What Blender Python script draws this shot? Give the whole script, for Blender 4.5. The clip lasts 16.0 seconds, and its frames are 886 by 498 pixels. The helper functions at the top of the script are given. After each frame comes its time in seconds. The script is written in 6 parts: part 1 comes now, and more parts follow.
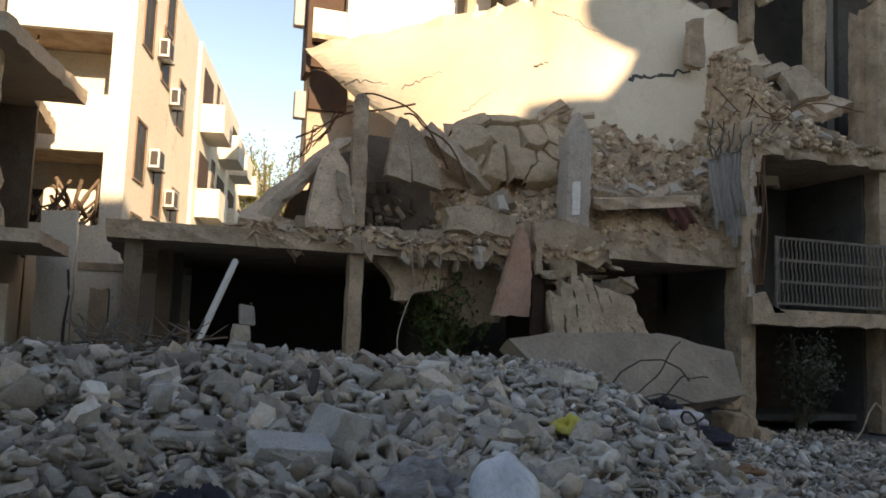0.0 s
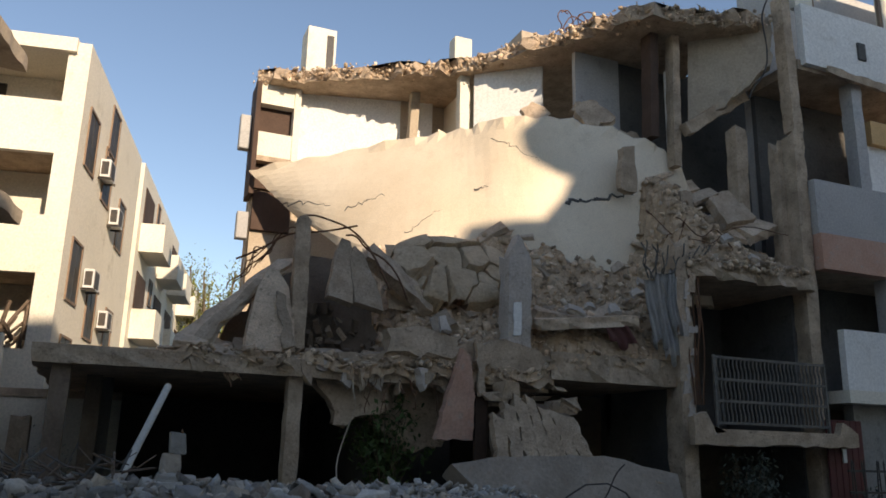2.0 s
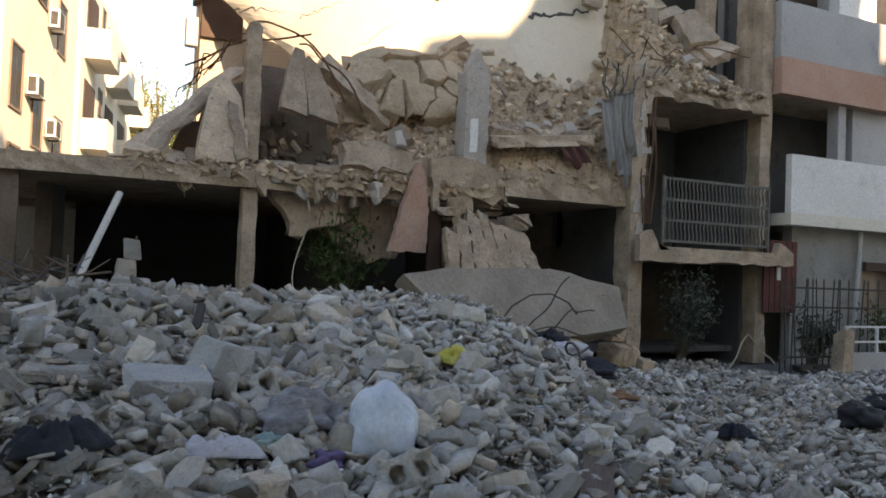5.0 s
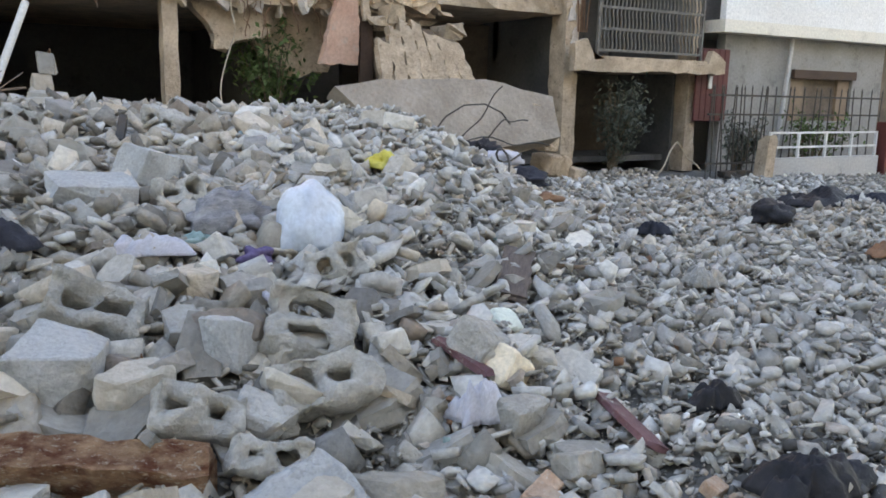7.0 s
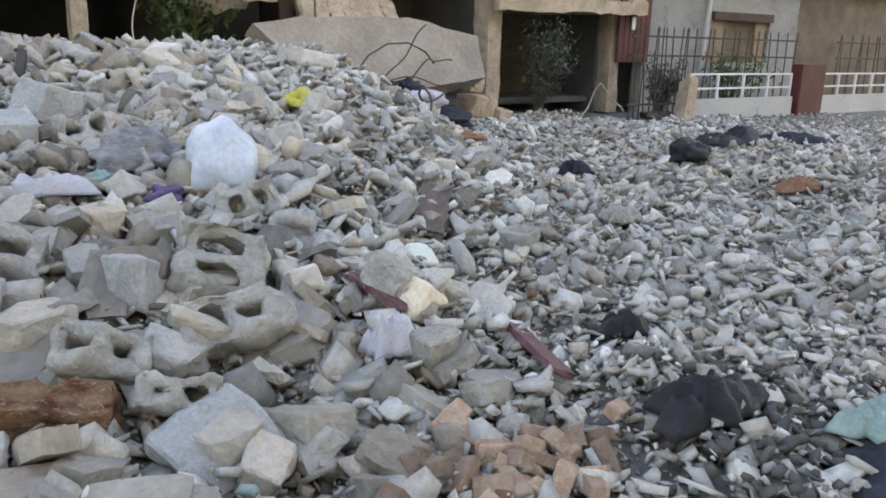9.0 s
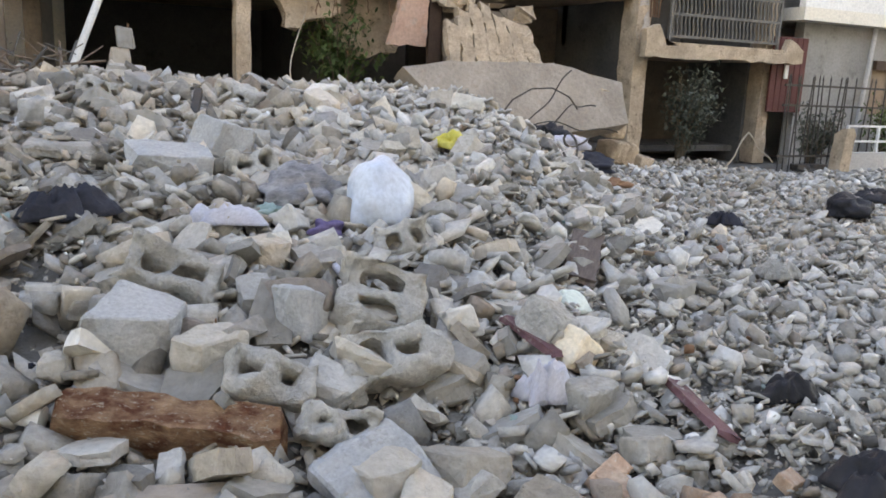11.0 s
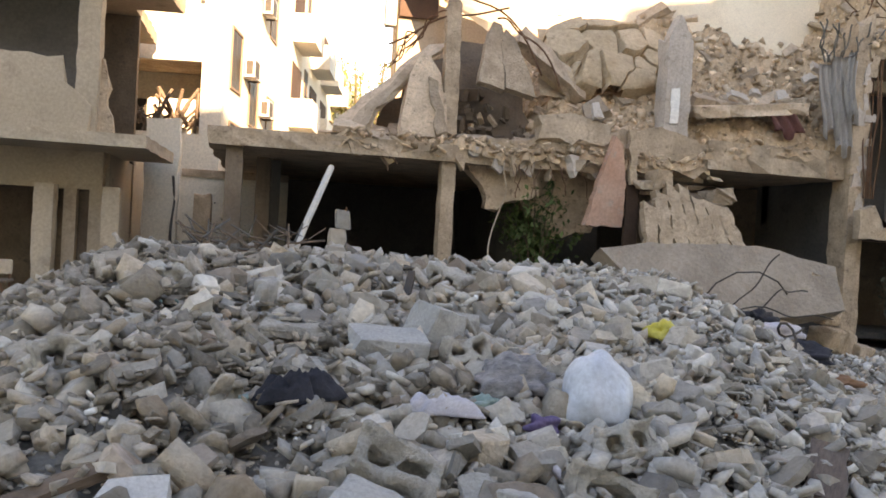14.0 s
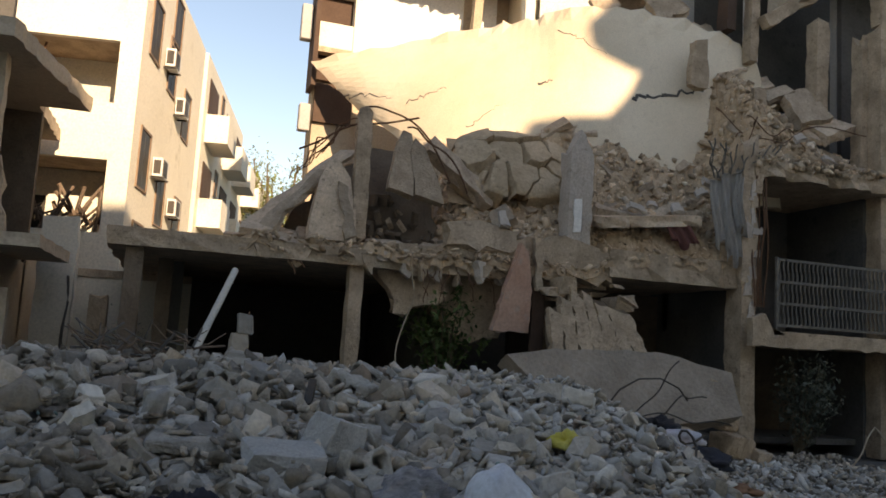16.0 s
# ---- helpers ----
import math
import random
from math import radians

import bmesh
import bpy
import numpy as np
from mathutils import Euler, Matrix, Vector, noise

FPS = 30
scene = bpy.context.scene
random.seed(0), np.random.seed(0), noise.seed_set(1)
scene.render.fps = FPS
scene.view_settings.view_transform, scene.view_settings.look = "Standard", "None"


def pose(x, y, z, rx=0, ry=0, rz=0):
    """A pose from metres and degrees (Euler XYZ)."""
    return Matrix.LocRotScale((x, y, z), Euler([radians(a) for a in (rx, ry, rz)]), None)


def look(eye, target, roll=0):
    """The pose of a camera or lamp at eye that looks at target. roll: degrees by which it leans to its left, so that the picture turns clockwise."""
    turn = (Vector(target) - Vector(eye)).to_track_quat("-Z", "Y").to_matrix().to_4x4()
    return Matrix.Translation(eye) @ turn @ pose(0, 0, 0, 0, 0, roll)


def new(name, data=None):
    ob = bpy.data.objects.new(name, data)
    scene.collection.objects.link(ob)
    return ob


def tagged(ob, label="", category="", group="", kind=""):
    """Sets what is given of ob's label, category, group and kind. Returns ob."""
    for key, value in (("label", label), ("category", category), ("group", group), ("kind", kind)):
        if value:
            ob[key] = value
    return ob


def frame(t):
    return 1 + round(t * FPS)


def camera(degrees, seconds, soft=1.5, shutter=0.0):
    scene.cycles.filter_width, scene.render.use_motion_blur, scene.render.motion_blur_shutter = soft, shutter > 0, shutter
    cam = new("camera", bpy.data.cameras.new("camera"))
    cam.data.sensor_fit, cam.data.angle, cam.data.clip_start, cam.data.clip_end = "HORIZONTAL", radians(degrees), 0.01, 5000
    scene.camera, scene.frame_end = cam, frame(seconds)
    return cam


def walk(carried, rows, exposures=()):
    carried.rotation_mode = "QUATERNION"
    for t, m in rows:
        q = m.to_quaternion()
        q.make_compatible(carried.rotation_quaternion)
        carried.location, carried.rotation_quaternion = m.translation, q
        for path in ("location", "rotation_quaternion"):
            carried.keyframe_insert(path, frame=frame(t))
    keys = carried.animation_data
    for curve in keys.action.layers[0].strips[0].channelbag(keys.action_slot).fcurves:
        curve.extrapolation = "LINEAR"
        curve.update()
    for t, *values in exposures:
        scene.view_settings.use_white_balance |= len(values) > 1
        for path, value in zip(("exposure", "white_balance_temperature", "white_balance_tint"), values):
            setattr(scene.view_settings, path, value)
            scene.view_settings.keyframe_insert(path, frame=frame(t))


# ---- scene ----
cam = camera(57.8, 16.0, soft=1.7)
PATH = [
    (0, (-0.141, 0.375, 1.841), (0.488, 2.262, 2.041), 2.2),
    (0.5, (-0.174, 0.394, 1.832), (0.503, 2.254, 2.119), 2.5),
    (1, (-0.143, 0.377, 1.867), (0.535, 2.221, 2.24), 1.8),
    (1.5, (-0.138, 0.383, 1.878), (0.565, 2.203, 2.318), 1.5),
    (2, (-0.119, 0.387, 1.882), (0.616, 2.18, 2.377), 1.4),
    (2.5, (-0.107, 0.377, 1.845), (0.656, 2.155, 2.353), 0.9),
    (3, (-0.072, 0.364, 1.847), (0.741, 2.133, 2.305), 0.9),
    (5.5, (-0.016, 0.292, 1.765), (0.845, 2.096, 1.707), 2.5),
    (6, (-0.017, 0.252, 1.72), (0.852, 2.045, 1.546), 2.2),
    (6.5, (0.012, 0.218, 1.704), (0.913, 1.98, 1.417), 1.2),
    (7, (0.042, 0.174, 1.681), (1.02, 1.877, 1.3), 1.2),
    (7.5, (0.074, 0.13, 1.656), (1.105, 1.782, 1.201), 0.5),
    (8, (0.119, 0.115, 1.634), (1.256, 1.676, 1.113), 1.5),
    (10.5, (0.051, 0.182, 1.638), (0.999, 1.886, 1.193), 2.1),
    (11, (-0.01, 0.213, 1.636), (0.84, 1.974, 1.216), 2.5),
    (11.5, (-0.082, 0.254, 1.636), (0.636, 2.074, 1.223), 2.9),
    (12, (-0.141, 0.293, 1.644), (0.442, 2.166, 1.254), 3.0),
    (12.5, (-0.211, 0.341, 1.666), (0.206, 2.27, 1.341), 3.5),
    (13, (-0.238, 0.375, 1.682), (0.105, 2.332, 1.458), 4.3),
    (13.5, (-0.235, 0.358, 1.729), (0.131, 2.32, 1.599), 3.6),
    (14, (-0.203, 0.352, 1.753), (0.229, 2.305, 1.728), 3.2),
    (14.5, (-0.177, 0.362, 1.767), (0.342, 2.293, 1.82), 3.2),
    (15, (-0.151, 0.377, 1.793), (0.414, 2.293, 1.9), 3.2),
    (15.5, (-0.135, 0.386, 1.792), (0.5, 2.274, 1.971), 3.3),
    (16, (-0.132, 0.381, 1.8), (0.492, 2.266, 2.041), 3.5),
]
EXPOSURES = [(0.0, 0.94, 9000, 18), (0.5, 0.64, 8600, 17), (1.0, 0.42, 8000, 16), (1.5, 0.31, 7600, 16), (3.2, 0.2, 7350, 16), (5.5, 1.94, 9200, 20), (6.5, 2.6, 9400, 21), (8.0, 2.8, 9700, 21), (10.5, 2.86, 10300, 24), (12.5, 2.93, 10900, 25), (13.5, 2.66, 10800, 26), (14.5, 1.96, 10000, 23), (15.5, 1.14, 9300, 20), (16.0, 0.76, 9100, 19)]
walk(cam, [(t, look(eye, target, roll)) for t, eye, target, roll in PATH], EXPOSURES)

# ---- world and sun ----
SUN_TRAVEL = Vector((-0.15, 1.0, -0.36)).normalized()
world = bpy.data.worlds.new("sky")
scene.world = world
world.use_nodes = True
wn = world.node_tree
sky = wn.nodes.new("ShaderNodeTexSky")
sky.sky_type = "NISHITA"
sky.sun_disc = False
sky.sun_elevation = math.asin(-SUN_TRAVEL.z)
sky.sun_rotation = math.atan2(-SUN_TRAVEL.x, -SUN_TRAVEL.y)
sky.dust_density, sky.ozone_density = 0.2, 2.3
wn.links.new(sky.outputs[0], wn.nodes["Background"].inputs[0])
wn.nodes["Background"].inputs[1].default_value = 0.15
sun_data = bpy.data.lights.new("sun", "SUN")
sun_data.energy, sun_data.angle, sun_data.color = 5.0, radians(0.6), (1.0, 0.9, 0.74)
sun = new("sun", sun_data)
sun.matrix_world = look((0, 0, 40), Vector((0, 0, 40)) + SUN_TRAVEL)


# ---- materials ----
def mat(name, a, b, scale=3.0, rough=0.9, bump=0.3, fine=40.0, spread=0.0, metal=0.0, c=None, island=False, stretch=(1, 1, 1), warm=None, palette=None):
    """Two colours by large noise, a third by stains, fine grain in value and relief; spread: how much pieces differ."""
    m = bpy.data.materials.new(name)
    m.use_nodes = True
    nt = m.node_tree
    n, l = nt.nodes, nt.links
    bsdf = n["Principled BSDF"]
    bsdf.inputs["Roughness"].default_value, bsdf.inputs["Metallic"].default_value = rough, metal
    bsdf.inputs["Specular IOR Level"].default_value = 0.25
    tc = n.new("ShaderNodeTexCoord")
    mp = n.new("ShaderNodeMapping")
    mp.inputs["Scale"].default_value = stretch
    if spread:
        info = n.new("ShaderNodeNewGeometry" if island else "ShaderNodeObjectInfo")
        rnd = info.outputs["Random Per Island" if island else "Random"]
        off = n.new("ShaderNodeVectorMath")
        off.operation = "ADD"
        l.new(tc.outputs["Object"], off.inputs[0])
        sc = n.new("ShaderNodeMath")
        sc.operation, sc.inputs[1].default_value = "MULTIPLY", 37.0
        l.new(rnd, sc.inputs[0])
        l.new(sc.outputs[0], off.inputs[1])
        l.new(off.outputs[0], mp.inputs[0])
    else:
        l.new(tc.outputs["Object"], mp.inputs[0])

    def noise_tex(s, detail, r=0.6):
        t = n.new("ShaderNodeTexNoise")
        t.inputs["Scale"].default_value, t.inputs["Detail"].default_value, t.inputs["Roughness"].default_value = s, detail, r
        l.new(mp.outputs[0], t.inputs["Vector"])
        return t

    def mix(fac, c1, c2, mode="MIX"):
        x = n.new("ShaderNodeMix")
        x.data_type, x.blend_type = "RGBA", mode
        for sock, v in ((x.inputs[0], fac), (x.inputs[6], c1), (x.inputs[7], c2)):
            if isinstance(v, (int, float)):
                sock.default_value = v
            elif isinstance(v, tuple):
                sock.default_value = (*v, 1)
            else:
                l.new(v, sock)
        return x.outputs[2]

    def ramp(sock, lo, hi):
        r = n.new("ShaderNodeMapRange")
        r.inputs[1].default_value, r.inputs[2].default_value = lo, hi
        l.new(sock, r.inputs[0])
        return r.outputs[0]

    big, mid, small = noise_tex(scale, 4), noise_tex(scale * 3.7, 6, 0.7), noise_tex(fine, 5, 0.65)
    col = mix(ramp(big.outputs[0], 0.35, 0.65), a, b)
    if c:
        col = mix(ramp(mid.outputs[0], 0.56, 0.72), col, c)
    if spread and warm:
        mulr, fr = n.new("ShaderNodeMath"), n.new("ShaderNodeMath")
        mulr.operation, mulr.inputs[1].default_value, fr.operation = "MULTIPLY", 13.7, "FRACT"
        l.new(rnd, mulr.inputs[0])
        l.new(mulr.outputs[0], fr.inputs[0])
        col = mix(ramp(fr.outputs[0], 0.45, 1.1), col, warm)
    if spread and palette:
        mulp, fp, cr = n.new("ShaderNodeMath"), n.new("ShaderNodeMath"), n.new("ShaderNodeValToRGB")
        mulp.operation, mulp.inputs[1].default_value, fp.operation = "MULTIPLY", 29.3, "FRACT"
        l.new(rnd, mulp.inputs[0])
        l.new(mulp.outputs[0], fp.inputs[0])
        l.new(fp.outputs[0], cr.inputs[0])
        cr.color_ramp.interpolation = "CONSTANT"
        for k, (at, tone) in enumerate(palette):
            el = cr.color_ramp.elements[k] if k < 2 else cr.color_ramp.elements.new(at)
            el.position, el.color = at, (*tone, 1)
        col = mix(0.62, col, cr.outputs[0])
    g = n.new("ShaderNodeMapRange")
    g.inputs[1].default_value, g.inputs[2].default_value, g.inputs[3].default_value, g.inputs[4].default_value = 0.3, 0.7, 0.82, 1.12
    l.new(small.outputs[0], g.inputs[0])
    hsv = n.new("ShaderNodeHueSaturation")
    l.new(col, hsv.inputs["Color"])
    if spread:
        g2 = n.new("ShaderNodeMapRange")
        g2.inputs[3].default_value, g2.inputs[4].default_value = 1 - spread, 1 + spread
        l.new(rnd, g2.inputs[0])
        mul = n.new("ShaderNodeMath")
        mul.operation = "MULTIPLY"
        l.new(g.outputs[0], mul.inputs[0])
        l.new(g2.outputs[0], mul.inputs[1])
        l.new(mul.outputs[0], hsv.inputs["Value"])
    else:
        l.new(g.outputs[0], hsv.inputs["Value"])
    l.new(hsv.outputs[0], bsdf.inputs["Base Color"])
    if bump:
        bp = n.new("ShaderNodeBump")
        bp.inputs["Strength"].default_value, bp.inputs["Distance"].default_value = bump, 0.03
        add = n.new("ShaderNodeMath")
        l.new(small.outputs[0], add.inputs[0])
        l.new(mid.outputs[0], add.inputs[1])
        l.new(add.outputs[0], bp.inputs["Height"])
        l.new(bp.outputs[0], bsdf.inputs["Normal"])
    return m


RUBBLE_TONES = [(0.00, (0.342, 0.315, 0.275)), (0.2, (0.466, 0.43, 0.375)), (0.38, (0.383, 0.335, 0.271)), (0.52, (0.414, 0.4, 0.375)), (0.66, (0.248, 0.228, 0.199)), (0.76, (0.435, 0.355, 0.271)), (0.84, (0.538, 0.505, 0.451)), (0.92, (0.31, 0.23, 0.18)), (0.96, (0.176, 0.165, 0.157))]
FACADE_TONES = [(0.0, (0.571, 0.403, 0.263)), (0.25, (0.687, 0.51, 0.35)), (0.45, (0.385, 0.261, 0.166)), (0.65, (0.769, 0.605, 0.447)), (0.78, (0.256, 0.172, 0.112)), (0.9, (0.838, 0.701, 0.554))]
STONE = mat("broken_concrete", (0.345, 0.325, 0.296), (0.465, 0.437, 0.396), 7.0, 0.95, 0.6, 28, 0.45, c=(0.21, 0.193, 0.172), island=True, warm=(0.54, 0.485, 0.41), palette=RUBBLE_TONES)
PALE_TONES = [(0.00, (0.455, 0.43, 0.389)), (0.25, (0.538, 0.51, 0.465)), (0.45, (0.383, 0.36, 0.328)), (0.6, (0.517, 0.47, 0.399)), (0.75, (0.621, 0.59, 0.541)), (0.87, (0.31, 0.285, 0.257)), (0.95, (0.373, 0.3, 0.247))]
STONE_PALE = mat("pale_concrete_shards", (0.42, 0.41, 0.385), (0.54, 0.525, 0.495), 7.0, 0.95, 0.5, 28, 0.3, c=(0.33, 0.32, 0.3), island=True, palette=PALE_TONES)
HEAP_STONE = mat("warm_broken_concrete", (0.37, 0.325, 0.27), (0.49, 0.435, 0.365), 7.0, 0.95, 0.6, 28, 0.45, c=(0.22, 0.19, 0.155), island=True, warm=(0.55, 0.475, 0.38), palette=[(at, (a * 1.07, b * 0.985, c_ * 0.9)) for at, (a, b, c_) in RUBBLE_TONES])
STONE_OB = mat("broken_concrete_block", (0.34, 0.325, 0.3), (0.47, 0.448, 0.41), 2.0, 0.95, 0.6, 7, 0.42, c=(0.28, 0.27, 0.255), warm=(0.5, 0.45, 0.385), palette=RUBBLE_TONES)
BROWN_RUBBLE = mat("brown_grey_concrete", (0.27, 0.238, 0.2), (0.4, 0.355, 0.3), 7.0, 0.95, 0.7, 28, 0.5, c=(0.17, 0.152, 0.135), island=True, warm=(0.4, 0.345, 0.29))
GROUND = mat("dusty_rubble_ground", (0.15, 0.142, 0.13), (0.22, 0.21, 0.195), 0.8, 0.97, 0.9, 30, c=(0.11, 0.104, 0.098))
CONC = mat("weathered_concrete", (0.374, 0.28, 0.198), (0.562, 0.429, 0.31), 2.4, 0.92, 0.9, 22, c=(0.177, 0.127, 0.09))
CONC_OB = mat("cracked_concrete_panel", (0.435, 0.327, 0.236), (0.623, 0.485, 0.362), 3.0, 0.92, 0.9, 22, 0.28, c=(0.224, 0.164, 0.118))
DUST = mat("dust_covered_debris", (0.423, 0.295, 0.189), (0.611, 0.442, 0.295), 1.6, 0.95, 1.0, 14, c=(0.141, 0.0959, 0.0631))
BROWN_STONE = mat("debris_stone", (0.588, 0.425, 0.285), (0.72, 0.55, 0.386), 6.0, 0.95, 0.8, 40, 0.42, c=(0.4, 0.289, 0.208), island=True, warm=(0.588, 0.469, 0.356), palette=FACADE_TONES)
CREAM = mat("cream_plaster", (0.7, 0.573, 0.418), (0.803, 0.686, 0.532), 0.35, 0.9, 0.1, 45, c=(0.67, 0.549, 0.408))
WHITE = mat("white_plaster", (0.82, 0.8, 0.76), (0.76, 0.73, 0.68), 0.5, 0.88, 0.15, 18, c=(0.66, 0.62, 0.56))
FACADE = mat("pale_stucco", (0.72, 0.66, 0.55), (0.78, 0.72, 0.61), 0.3, 0.9, 0.15, 20, c=(0.58, 0.52, 0.42))
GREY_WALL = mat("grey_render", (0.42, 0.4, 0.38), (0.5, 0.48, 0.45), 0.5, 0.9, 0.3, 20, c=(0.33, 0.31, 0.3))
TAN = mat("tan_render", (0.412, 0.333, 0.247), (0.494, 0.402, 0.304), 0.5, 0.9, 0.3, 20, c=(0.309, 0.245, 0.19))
SALMON = mat("salmon_paint", (0.5, 0.285, 0.205), (0.55, 0.35, 0.265), 1.6, 0.88, 0.3, 20, c=(0.42, 0.36, 0.3))
# Near-black for soot, cracks and the painted-in shade of rooms and openings
SOOT_SHADE = mat("soot_and_shade", (0.09, 0.085, 0.08), (0.14, 0.13, 0.12), 0.6, 0.95, 0.3, 15, c=(0.06, 0.055, 0.05))
# Brown of boards and frames, also painted-in shade of recesses and openings
BROWN = mat("brown_paint_and_shade", (0.07, 0.042, 0.03), (0.1, 0.062, 0.045), 1.0, 0.8, 0.2, 20)
IRON = mat("dark_iron", (0.05, 0.05, 0.05), (0.09, 0.07, 0.055), 6, 0.6, 0.2, 60, metal=0.4)
RAIL = mat("worn_grey_iron", (0.12, 0.11, 0.095), (0.19, 0.172, 0.15), 8, 0.7, 0.2, 60, metal=0.2)
RUST = mat("rusty_steel", (0.14, 0.07, 0.04), (0.2, 0.11, 0.07), 8, 0.8, 0.4, 60, metal=0.3)


# ---- mesh helpers ----
def part(name, bm, material, parent=None, label="", smooth=False):
    me = bpy.data.meshes.new(name)
    bm.normal_update()
    bm.to_mesh(me)
    bm.free()
    for m in material if isinstance(material, (list, tuple)) else (material,):
        me.materials.append(m)
    if smooth:
        me.shade_smooth()
    ob = new(name, me)
    if parent is not None:
        ob.parent = parent
    return tagged(ob, label)


def box(bm, x0, x1, y0, y1, z0, z1, m=None):
    vs = [bm.verts.new(m @ Vector(p) if m else p) for p in ((x0, y0, z0), (x1, y0, z0), (x1, y1, z0), (x0, y1, z0), (x0, y0, z1), (x1, y0, z1), (x1, y1, z1), (x0, y1, z1))]
    for f in ((3, 2, 1, 0), (4, 5, 6, 7), (0, 1, 5, 4), (1, 2, 6, 5), (2, 3, 7, 6), (3, 0, 4, 7)):
        bm.faces.new([vs[i] for i in f])
    return bm


def boxes(*lot):
    bm = bmesh.new()
    for b in lot:
        box(bm, *b)
    return bm


def bevelled(bm, w):
    bmesh.ops.bevel(bm, geom=bm.edges[:], offset=w, segments=1, affect="EDGES")
    return bm


def tube(bm, pts, r, n=6, r1=None):
    """A round bar along pts."""
    rings, pts = [], [Vector(p) for p in pts]
    for i, p in enumerate(pts):
        d = (pts[min(i + 1, len(pts) - 1)] - pts[max(i - 1, 0)]).normalized()
        q = d.to_track_quat("Z", "Y")
        rr = r + ((r1 if r1 is not None else r) - r) * i / (len(pts) - 1)
        rings.append([bm.verts.new(p + q @ Vector((rr * math.cos(2 * math.pi * k / n), rr * math.sin(2 * math.pi * k / n), 0))) for k in range(n)])
    for a, b in zip(rings, rings[1:]):
        for k in range(n):
            bm.faces.new((a[k], a[(k + 1) % n], b[(k + 1) % n], b[k]))
    bm.faces.new(rings[0][::-1])
    bm.faces.new(rings[-1])
    return bm


def wire_points(p0, p1, sag, wob, rng, n=12):
    p0, p1 = Vector(p0), Vector(p1)
    ph = [rng.uniform(0, 6.28) for _ in range(6)]
    out = []
    for i in range(n + 1):
        u = i / n
        p = p0.lerp(p1, u)
        e = math.sin(math.pi * u)
        p += Vector((wob * e * math.sin(5 * u + ph[0]), wob * e * math.sin(4 * u + ph[1]), sag * e + wob * e * math.sin(7 * u + ph[2])))
        out.append(p)
    return out


def ragged(outline, thick, jag, rng, step=0.25, m=None, skip=()):
    """A broken plate: the outline in x and y with torn edges, its thickness in -z. skip: sides that stay straight."""
    pts = []
    for i, a in enumerate(outline):
        b = outline[(i + 1) % len(outline)]
        a, b = Vector((*a, 0)), Vector((*b, 0))
        k = max(1, int((b - a).length / step))
        nrm = Vector(((b - a).y, -(b - a).x, 0)).normalized()
        for j in range(k):
            p = a.lerp(b, j / k)
            if j and i not in skip:
                p += nrm * rng.uniform(-jag, jag) + (b - a).normalized() * rng.uniform(-0.3, 0.3) * step
            pts.append(p)
    bm = bmesh.new()
    top = [bm.verts.new(p) for p in pts]
    mid = [bm.verts.new(p + Vector((rng.uniform(-0.5, 0.5) * jag, rng.uniform(-0.5, 0.5) * jag, -thick * rng.uniform(0.35, 0.65)))) for p in pts]
    low = [bm.verts.new(p + Vector((rng.uniform(-0.6, 0.6) * jag, rng.uniform(-0.6, 0.6) * jag, -thick))) for p in pts]
    n = len(pts)
    for u, v in ((top, mid), (mid, low)):
        for k in range(n):
            bm.faces.new((u[k], v[k], v[(k + 1) % n], u[(k + 1) % n]))
    bm.faces.new(top)
    bm.faces.new(low[::-1])
    bmesh.ops.triangulate(bm, faces=[f for f in bm.faces if len(f.verts) > 4])
    if m:
        bm.transform(m)
    bmesh.ops.recalc_face_normals(bm, faces=bm.faces)
    return bm


def torn_column(x, y, z0, z1, w, d, rng, lean=(0, 0), top=0.2):
    """A square concrete column with chipped arrises and a broken head."""
    bm = bmesh.new()
    n = max(4, int((z1 - z0) / 0.22))
    rings = []
    for i in range(n + 1):
        u = i / n
        z = z0 + (z1 - z0) * u
        cx, cy = x + lean[0] * u, y + lean[1] * u
        r = []
        for sx, sy in ((-1, -1), (0.2, -1), (1, -1), (1, 0.1), (1, 1), (-0.1, 1), (-1, 1), (-1, -0.2)):
            chip = rng.uniform(0.86, 1.0) if abs(sx) == abs(sy) == 1 else rng.uniform(0.95, 1.02)
            r.append(bm.verts.new((cx + sx * w / 2 * chip, cy + sy * d / 2 * chip, z + (rng.uniform(-top, top * 0.3) if i == n else 0))))
        rings.append(r)
    for a, b in zip(rings, rings[1:]):
        for k in range(8):
            bm.faces.new((a[k], a[(k + 1) % 8], b[(k + 1) % 8], b[k]))
    bm.faces.new(rings[0][::-1])
    c = bm.verts.new((x + lean[0], y + lean[1], z1 - top * 0.2))
    for k in range(8):
        bm.faces.new((rings[-1][k], rings[-1][(k + 1) % 8], c))
    return bm


def empty(name, x, y, z, label, category, group="", kind=""):
    e = new(name)
    e.location = (x, y, z)
    e.empty_display_size = 0.2
    bpy.context.view_layer.update()
    return tagged(e, label, category, group, kind)


def under(parent, ob):
    """Parents ob, whose mesh stands in world places, under an Empty."""
    ob.parent = parent
    ob.matrix_parent_inverse = Matrix.Translation(parent.location).inverted()
    return ob


def piece(name, bm, material, parent, label="", smooth=False):
    return under(parent, part(name, bm, material, None, label, smooth))


# ---- chunks of rubble ----
rs = np.random.RandomState(7)


